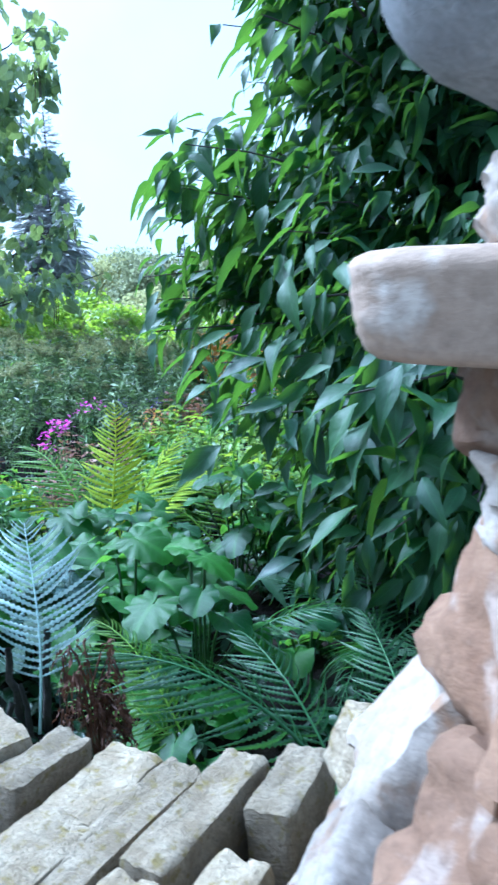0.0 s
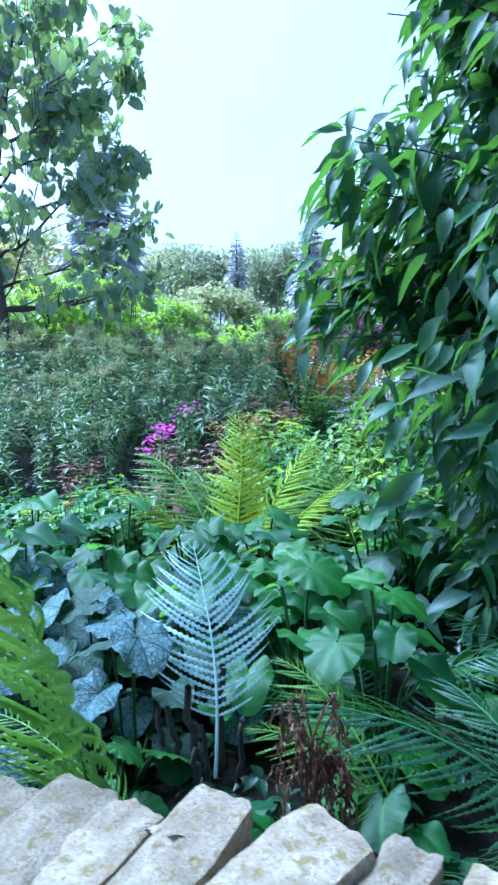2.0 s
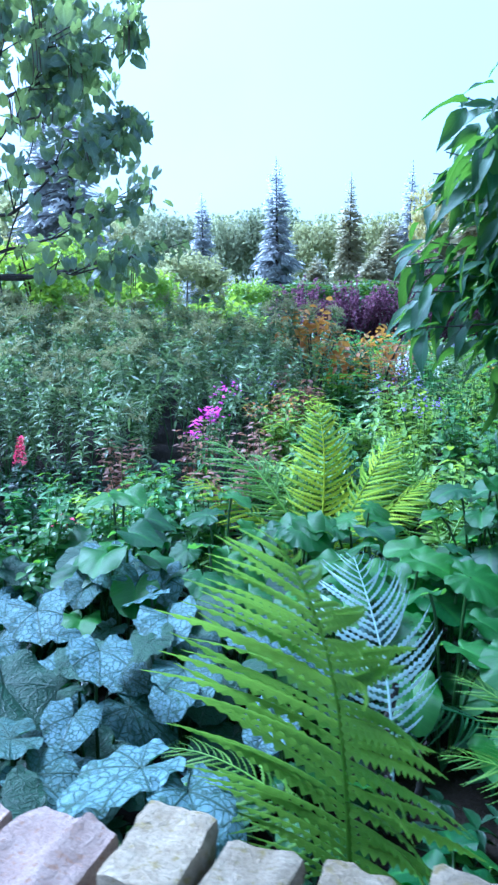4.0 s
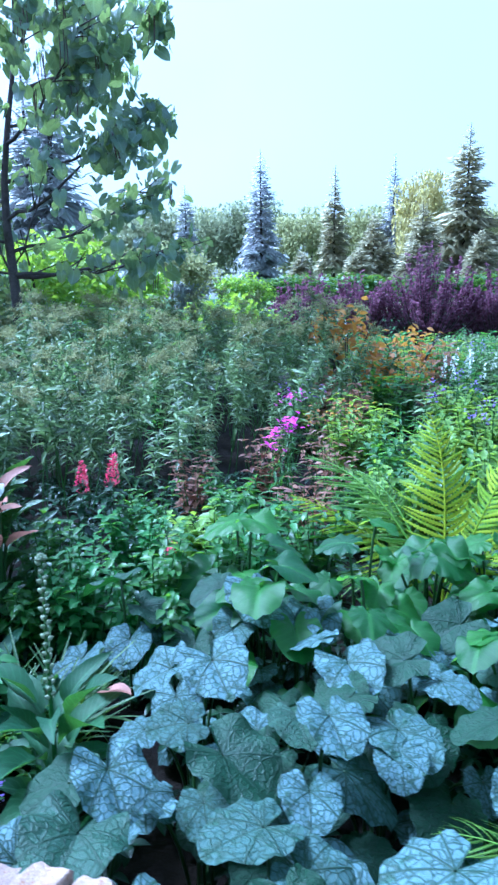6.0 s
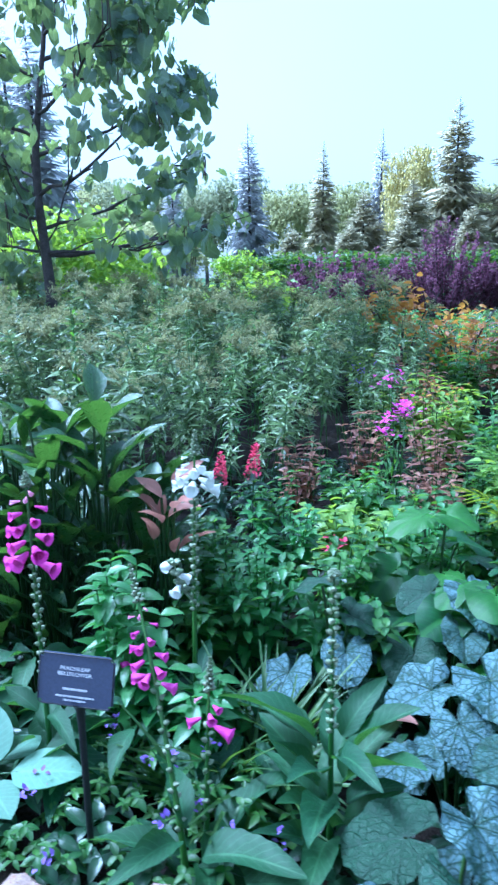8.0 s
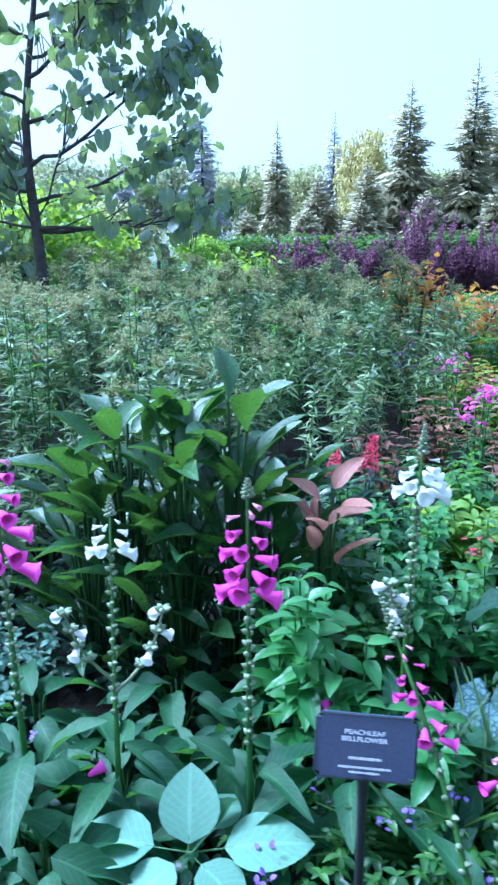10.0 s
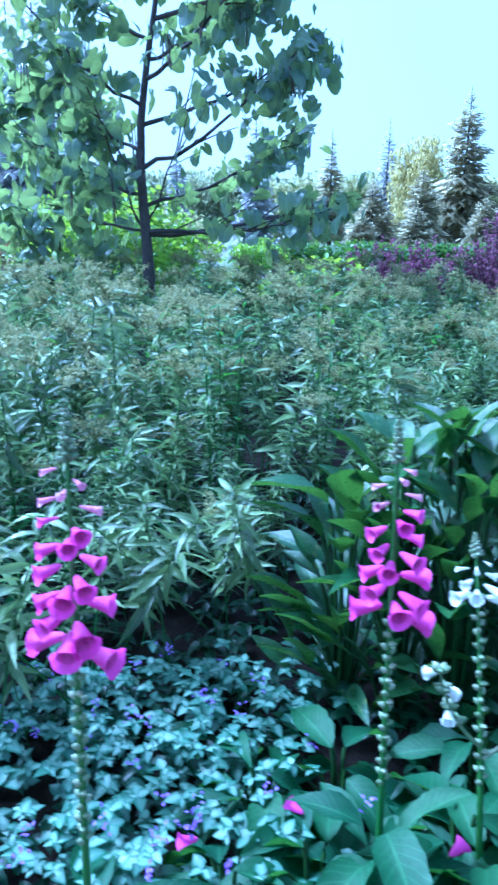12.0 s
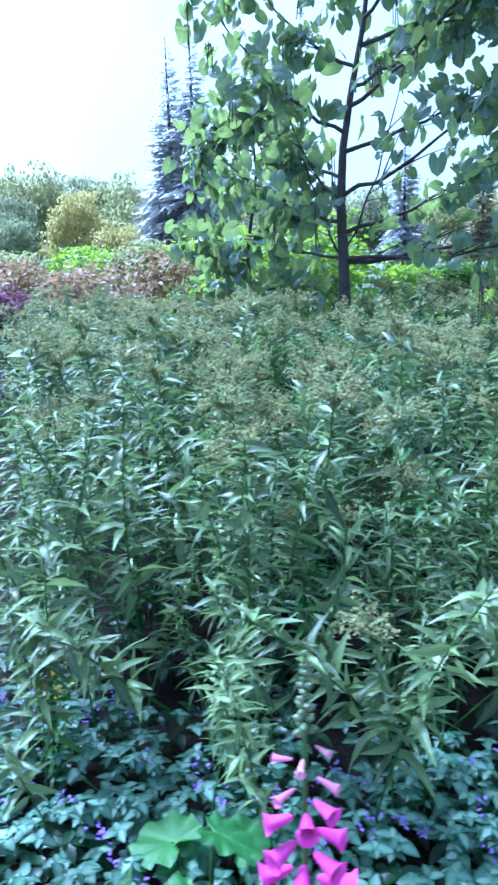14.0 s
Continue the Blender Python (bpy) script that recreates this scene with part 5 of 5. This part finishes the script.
for i, (x, y, top) in enumerate([(-0.35, 3.3, 1.0), (-0.1, 3.6, 1.05), (-0.55, 3.7, 1.0), (-0.2, 4.1, 1.05), (-0.75, 4.3, 1.0), (0.1, 4.4, 1.1), (-0.45, 4.7, 1.08), (-0.2, 2.85, 0.95), (-0.5, 5.2, 1.12), (0.0, 5.5, 1.15), (-1.05, 3.5, 0.95), (-0.95, 4.1, 1.0), (-1.2, 4.5, 1.0), (-1.6, 3.3, 0.9), (-1.75, 3.1, 0.86), (-0.8, 3.6, 0.95)]):
    leafy_stems("leafy_perennial", x, y, top, 18, 0.2, DIAMOND, 0.09, M_MIDGREEN if i % 2 else M_LIME, "bushy green perennial beside the tall shrub", "bushy perennials", 950 + i, per=9)
# mixed planting between the ferns and the purple shrubs
mix_rng = random.Random(5)
for i, (x, y) in enumerate(scatter(-1.6, 2.2, 4.2, 9.5, 0.44, 6, lambda x, y: y > 4.3 + 0.25 * abs(x + 1) and math.hypot(x + 1.15, y - 6.75) > 0.35 and math.hypot(x - .75, y - 6.2) > 0.55)):
    mat, lab = mix_rng.choice([(M_MIDGREEN, "leafy green perennial"), (M_LIME, "yellow-green perennial"), (M_GOLDROD, "grey-green perennial"), (M_MINT, "bright green perennial"), (M_REDLEAF, "russet autumn perennial")][: 5 if y < 7 else 4])
    fl = mix_rng.random()
    flower = (plume(0.12, 0.015, 0.018, 30), M_WHITE) if fl < 0.05 else (cluster(0.02, 0.02, 8), M_VIOLET) if fl < 0.22 else (cluster(0.02, 0.025, 8), M_ORANGE) if fl < 0.30 else None
    leafy_stems("border_perennial", x, y, soil(x, y) + mix_rng.uniform(0.38, 0.62), 11, 0.2, mix_rng.choice([LANCE, DIAMOND]), 0.10, mat, lab + (" with flower spikes" if flower else "") + " in the middle of the border", "border perennials", 700 + i, per=8, flower=flower, flower_label="small flowers")


def grass_clump(x, y, h, seed):
    r = np.random.default_rng(seed)
    th = thing("grass_clump", pose(x, y, soil(x, y)), "small tuft of narrow arching green blades", "plant")
    g = Geo()
    k = 60
    g.put(blade("strap", 6, 0.05, 0.3, 0.4), frames(r.normal(0, 0.03, (k, 3)) * [1, 1, 0], r.uniform(0, 6.3, k), r.uniform(0.7, 1.4, k), 0.0, h * r.uniform(0.6, 1.1, k)))
    part("blade", g.mesh("blades", M_GRASS), th)


grass_clump(-2.0, 1.98, 0.32, 1)
grass_clump(-2.09, 1.93, 0.28, 2)
grass_clump(-1.96, 2.06, 0.26, 3)


def ground_cover(name, spots, height, leaf, size, count, mat, label, flower=None, fmat=None, per=24):
    """Creeping plants that nobody could count: leaves in tiers over the soil."""
    r = np.random.default_rng(len(spots))
    g, f = Geo(), Geo()
    for x, y in spots:
        n = count
        p = np.stack([x + r.normal(0, 0.07, n), y + r.normal(0, 0.07, n), soil(x, y) + height * r.uniform(0.15, 1.0, n) ** 0.7], 1)
        yaw0 = r.uniform(0, 6.3, n)
        for k in range(4):
            g.put(leaf, frames(p, yaw0 + k * 1.57, r.normal(0.05, 0.25, n), r.normal(0, 0.2, n), size * r.uniform(0.6, 1.2, n)))
        if flower:
            q = np.array([x, y, soil(x, y) + height * 1.05]) + r.normal(0, 0.05, (3, 3)) * [1, 1, 0.2]
            q = np.repeat(q[: int(r.integers(0, 3))], 7, 0)
            if len(q):
                f.put(PETAL, frames(q + r.normal(0, 0.009, q.shape), r.uniform(0, 6.3, len(q)), r.uniform(0, 1.2, len(q)), 0.0, flower))
    th = thing(name, Matrix.Identity(4), label, "ground cover", kind="stuff")
    part("foliage", g.mesh("foliage", mat), th)
    if flower:
        part("flower", f.mesh("flowers", fmat), th)


ground_cover("lamium_carpet", scatter(-5.3, -3.0, 1.72, 2.65, 0.13, 8, lambda x, y: behind_wall(x, y) and y < gold_front(x) + 0.25), 0.17, ROUND_LEAF, 0.030, 17, M_LAMIUM, "silver-leaved deadnettle carpet with small purple flowers", 0.010, M_VIOLET)
ground_cover("viola_patch", scatter(-2.45, -2.05, 1.6, 1.95, 0.12, 9, behind_wall), 0.14, DIAMOND, 0.026, 16, M_MIDGREEN, "low viola patch with blue-violet flowers", 0.013, M_VIOLET)
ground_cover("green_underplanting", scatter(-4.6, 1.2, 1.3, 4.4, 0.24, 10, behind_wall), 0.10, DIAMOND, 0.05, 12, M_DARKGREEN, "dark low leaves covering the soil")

# pale leaflets in front, and a rounded lobed leaf by the leaning foxglove
pale = leaf_sizes("leaflet", [blade("oval", 8, 0.84, 0.06, 0.12)], M_PALE)
th = thing("pale_seedling", pose(-2.575, 1.83, soil(-2.575, 1.83)), "young plant with five smooth pale aqua leaflets", "plant")
g = Geo()
g.tube(curve((0, 0, -0.02), (0, 0, 0.05), (0, -0.01, 0.11), 5), 0.004, 5)
part("stem", g.mesh("stem", M_STEM), th)
for deg, rise, s, gap in ((92, 48, 0.125, 0.012), (172, 4, 0.150, 0.06), (4, 6, 0.150, 0.06), (62, 4, 0.10, 0.05), (222, -6, 0.10, 0.03), (318, -6, 0.10, 0.03)):
    m = pose(0, -0.01, 0.13, 0, 0, deg - 90) @ pose(0, 0, 0, rise, 0, 0)
    lf = part("leaflet", pale[0], th, m @ Matrix.Translation((0, gap, 0)) @ Matrix.Scale(s, 4))
    g = Geo()
    g.tube([(0, -gap / s, 0), (0, 0.02, -0.01), (0, 0.1, -0.01)], 0.014, 4)
    part("petiole", g.mesh("petiole", M_STEM), lf)
lob = leaf_sizes("leaf", [heart(5, 30, 0.05, 0.06, 0.05, 0.1, 9, 0.5)], M_MINT)
leaf_clump("lobed_leaf_plant", -3.93, 2.02, 0.24, 0.12, 5, lob, 0.13, "rounded bright green lobed leaves among the ground cover", "plant", "", 650)


# fallen blossoms and a withered leaf lying on the foliage
def fallen(name, data, x, y, z, rot, s, label):
    th = new(name, data)
    th.matrix_world = pose(x, y, z, *rot) @ Matrix.Scale(s, 4)
    tagged(th, label, "petal", "fallen blossoms")


for x, y, z, a in ((-3.02, 2.05, 0.70, 60), (-2.98, 1.95, 0.66, 200), (-2.78, 1.98, 0.70, 310), (-2.32, 2.02, 0.80, 20), (-3.2, 2.0, 0.68, 120)):
    fallen("fallen_bell", BELL["magenta"], x, y, z, (10, 20, a), 0.032, "fallen magenta foxglove bell lying on leaves")
fallen("fallen_leaf", wl_[0], -1.71, 1.80, 0.86, (5, 10, 70), 0.09, "withered pink leaf lying on the clump")
dry = leaf_sizes("leaf", [blade("oval", 10, 0.7, 0.2, 0.1, teeth=0.35, wave=0.08)], M_DRYLEAF)
fallen("fallen_leaf", dry[0], -0.53, 0.97, 1.06, (-4, 6, 75), 0.06, "pale dry curled leaf lying on the coping stones")
leafy_stems("yellow_daisy", -4.35, 2.28, 0.93, 2, 0.03, LANCE, 0.08, M_MIDGREEN, "small perennial with one yellow flower", "", 90, flower=(cluster(0.012, 0.022, 10), M_YELLOW), flower_label="small yellow flower")


# ---- plant label ----
def lettering(text, width, height, x, z):
    """Raised letters as one mesh, centred at x, z on the plate's front."""
    cu = bpy.data.curves.new("letters", "FONT")
    cu.body, cu.size, cu.align_x, cu.align_y, cu.extrude, cu.offset = text, 1.0, "CENTER", "CENTER", 0.0, 0.018
    ob = bpy.data.objects.new("letters", cu)
    me = bpy.data.meshes.new_from_object(ob)
    bpy.data.objects.remove(ob)
    co = np.zeros(len(me.vertices) * 3)
    me.vertices.foreach_get("co", co)
    co = co.reshape(-1, 3)
    lo, hi = co.min(0), co.max(0)
    px = (co[:, 0] - (lo[0] + hi[0]) / 2) / (hi[0] - lo[0]) * width + x
    pz = (co[:, 1] - (lo[1] + hi[1]) / 2) / (hi[1] - lo[1]) * height + z
    me.vertices.foreach_set("co", np.stack([px, 0 * px - 0.0032, pz], 1).ravel())
    me.update()
    me.materials.append(M_SIGNTEXT)
    return me


def plant_label():
    x0, y0 = -2.312, 1.69
    z = soil(x0, y0)
    up = 0.995 - z
    th = thing("plant_label", pose(x0, y0, z), "dark blue plant name plate with white print on a black stake", "sign")
    bm = bmesh.new()
    bmesh.ops.create_cube(bm, size=1.0)
    bmesh.ops.scale(bm, vec=(0.165, 0.004, 0.108), verts=bm.verts)
    side = [e for e in bm.edges if abs(e.verts[0].co.y - e.verts[1].co.y) > 0.003]
    bmesh.ops.bevel(bm, geom=side, offset=0.010, segments=4, affect="EDGES")
    me = bpy.data.meshes.new("plate")
    bm.to_mesh(me)
    bm.free()
    me.materials.append(M_SIGN)
    plate = part("plate", me, th, pose(0, 0, up, -14, 2, -5) @ Matrix.Scale(0.84, 4))
    part("print", lettering("PEACHLEAF", 0.065, 0.0078, -0.002, 0.0245), plate, label="white capital letters")
    part("print", lettering("BELLFLOWER", 0.074, 0.0078, -0.002, 0.0130), plate, label="white capital letters")
    r = random.Random(3)
    for z, w, h in [(-0.018, 0.053, 0.0055), (-0.033, 0.084, 0.0042), (-0.041, 0.050, 0.0042)]:
        g = Geo()
        x = -w / 2
        while x < w / 2 - 0.002:
            b = min(r.uniform(0.002, 0.0045), w / 2 - x)
            k = h * r.uniform(0.7, 1.0) / 2
            g.add(np.array([[x, -0.0032, z - k], [x + b, -0.0032, z - k], [x + b, -0.0032, z + k], [x, -0.0032, z + k]]), np.array([[0, 1, 2, 3]]))
            x += b + 0.0008
        part("print", g.mesh("print", M_SIGNTEXT), plate, label="line of small white print")
    g = Geo()
    edge = []
    for cx, cz, a0 in ((0.0705, 0.042, 0), (-0.0705, 0.042, 90), (-0.0705, -0.042, 180), (0.0705, -0.042, 270)):
        edge += [(cx + 0.010 * math.cos(radians(a0 + k)), -0.0028, cz + 0.010 * math.sin(radians(a0 + k))) for k in (0, 30, 60, 90)]
    g.tube(edge + edge[:1], 0.0012, 4)
    part("rim", g.mesh("rim", M_BLACK), plate)
    g = Geo()
    g.tube([(0, 0.010, -0.03), (0, 0.010, up - 0.10), (0, 0.010, up - 0.062), (0, 0.009, up - 0.040), (0, 0.006, up - 0.03)], [0.006, 0.007, 0.009, 0.017, 0.022], 8)
    part("stake", g.mesh("stake", M_BLACK), th)


plant_label()


# ---- dry-stone wall and pillar ----
def stone_mesh(seed, mat, rough=0.05, cuts=5, squash=0.0, power=9):
    """A weathered block of size 1: rounded edges and an uneven surface."""
    bm = bmesh.new()
    bmesh.ops.create_cube(bm, size=1.0)
    bmesh.ops.subdivide_edges(bm, edges=bm.edges, cuts=cuts, use_grid_fill=True)
    off = Vector((seed * 7.3, seed * 3.1, seed * 1.7))
    for v in bm.verts:
        c = v.co.copy()
        k = max(abs(c.x), abs(c.y), abs(c.z)) / (sum(abs(a) ** power for a in c) ** (1 / power))
        c = c * k
        nz = noise.noise_vector(c * 2.2 + off) * rough * 1.5 + noise.noise_vector(c * 6.0 + off) * rough * 0.9
        nz += noise.noise_vector(c * 15.0 + off) * rough * 0.35
        nz.y *= 0.35
        v.co = c + nz + Vector((squash * c.z * c.y, 0, 0))
    for f in bm.faces:
        f.smooth = True
    me = bpy.data.meshes.new("stone")
    bm.to_mesh(me)
    bm.free()
    me.materials.append(mat)
    me.set_sharp_from_angle(angle=radians(38))
    return me


COPE = [stone_mesh(i, M_LIMESTONE, 0.045, 7, 0.0, 18) for i in range(8)]
COPE_PINK = [stone_mesh(20 + i, M_PINKSTONE, 0.055, 7, 0.0, 14) for i in range(5)]


def dry_stone_wall():
    th = thing("retaining_wall", Matrix.Identity(4), "dry-stone retaining wall with upright limestone coping slabs", "wall", kind="structure")
    r = random.Random(9)
    x = 0.62
    while x > -4.2:
        w = r.uniform(0.05, 0.092)
        yb, zt = wall_at(x)
        dx = 0.1
        ang = math.degrees(math.atan2(wall_at(x - dx)[0] - wall_at(x + dx)[0], -2 * dx))
        skew = (-24 if x > -0.4 else -15) + r.uniform(-5, 5)
        pink = x < -1.0
        pool = COPE_PINK if pink else COPE
        m0 = pose(x, yb, zt) @ pose(0, 0, 0, 0, 0, skew)
        total = 0.36
        cut = r.choice([0.36, 0.36, 0.13, 0.2, 0.24])
        pieces = [(0.0, cut)] if cut > 0.3 else [(0.0, cut - 0.008), (cut + 0.008, total)]
        for a, b in pieces:
            hgt = 0.13
            dz = r.uniform(-0.03, 0.012)
            m = m0 @ Matrix.Translation((r.uniform(-0.004, 0.004), -(a + b) / 2 + r.uniform(-0.02, 0.012), -hgt / 2 + dz)) @ Euler((r.uniform(-0.05, 0.05), r.uniform(-0.07, 0.07), r.uniform(-0.06, 0.06))).to_matrix().to_4x4() @ Matrix.Diagonal((w * r.uniform(0.93, 1.02), b - a, hgt, 1))
            part("coping_stone", r.choice(pool), th, m)
        x -= (w + 0.010) / math.cos(radians(abs(skew)))
    x = 0.55
    while x > -4.2:
        w = r.uniform(0.18, 0.34)
        yb, zt = wall_at(x)
        z = 0.0
        while z < zt - 0.14:
            h = min(r.uniform(0.09, 0.16), zt - 0.13 - z)
            if h > 0.02:
                part("stone", r.choice(COPE), th, pose(x - w / 2, yb - 0.18 + r.uniform(-0.015, 0.015), z + h / 2, 0, 0, math.degrees(math.atan2(wall_at(x - 0.1)[0] - wall_at(x + 0.1)[0], -0.2)) - 180) @ Matrix.Diagonal((w, 0.34, h, 1)))
            z += max(h, 0.03)
        x -= w + 0.006


dry_stone_wall()


def stone_pillar():
    th = thing("stone_pillar", pose(0.16, 0.68, 0), "pillar of stacked rough tawny stones at the wall's end, some whitened as sky-lit faces", "pillar", kind="structure")

    def rock(name, seed, mat, loc, size, rot, rough=0.09, label="", round_off=11):
        part(name, stone_mesh(seed, mat, rough, 11, 0.0, round_off), th, Matrix.LocRotScale(Vector(loc) - Vector((0.16, 0.68, 0)), Euler([radians(a) for a in rot]), size), label)

    rock("stone", 41, M_SLAB, (0.182, 0.706, 1.518), (0.30, 0.18, 0.062), (4, 3, -8), 0.022, "tawny slab jutting out", 8)
    rock("stone", 42, M_SKYLIT_STONE, (0.17, 0.751, 1.589), (0.091, 0.106, 0.057), (0, 0, 20), 0.1, "stone on the slab, whitened as if sky-lit")
    rock("stone", 43, M_GREYSTONE, (0.212, 0.706, 1.771), (0.35, 0.334, 0.319), (0, 18, 10), 0.03, "rounded grey boulder on top", 2.3)
    rock("stone", 44, M_SANDSTONE, (0.193, 0.728, 1.463), (0.167, 0.152, 0.084), (0, 0, 12), 0.06)
    rock("stone", 45, M_SKYLIT_STONE, (0.197, 0.736, 1.391), (0.163, 0.152, 0.065), (0, 4, -6), 0.07)
    rock("stone", 46, M_SANDSTONE, (0.193, 0.706, 1.285), (0.198, 0.182, 0.129), (6, 24, 10), 0.06, "tawny block leaning in the pile")
    rock("stone", 47, M_SKYLIT_STONE, (0.125, 0.782, 1.212), (0.122, 0.152, 0.198), (0, 38, -10), 0.08, "block leaning in the pile, whitened as if sky-lit")
    rock("stone", 48, M_SANDSTONE, (0.167, 0.63, 1.163), (0.228, 0.152, 0.122), (4, 28, 8), 0.07)
    rock("stone", 49, M_SKYLIT_STONE, (0.053, 0.751, 1.125), (0.099, 0.228, 0.076), (0, 34, -18), 0.07)
    rock("stone", 50, M_LIMESTONE, (0.049, 0.873, 1.121), (0.076, 0.076, 0.068), (10, 20, 30), 0.08)
    rock("stone", 51, M_SANDSTONE, (0.16, 0.70, 0.73), (0.38, 0.36, 0.48), (0, 0, 6), 0.06)
    rock("stone", 52, M_LIMESTONE, (0.16, 0.72, 0.25), (0.44, 0.42, 0.52), (0, 0, -4), 0.05)
    rock("stone", 53, M_SKYLIT_STONE, (0.011, 0.66, 1.064), (0.114, 0.228, 0.084), (0, 30, -22), 0.07)
    rock("stone", 54, M_SANDSTONE, (0.018, 0.569, 1.015), (0.152, 0.122, 0.099), (4, 24, -8), 0.07)


stone_pillar()
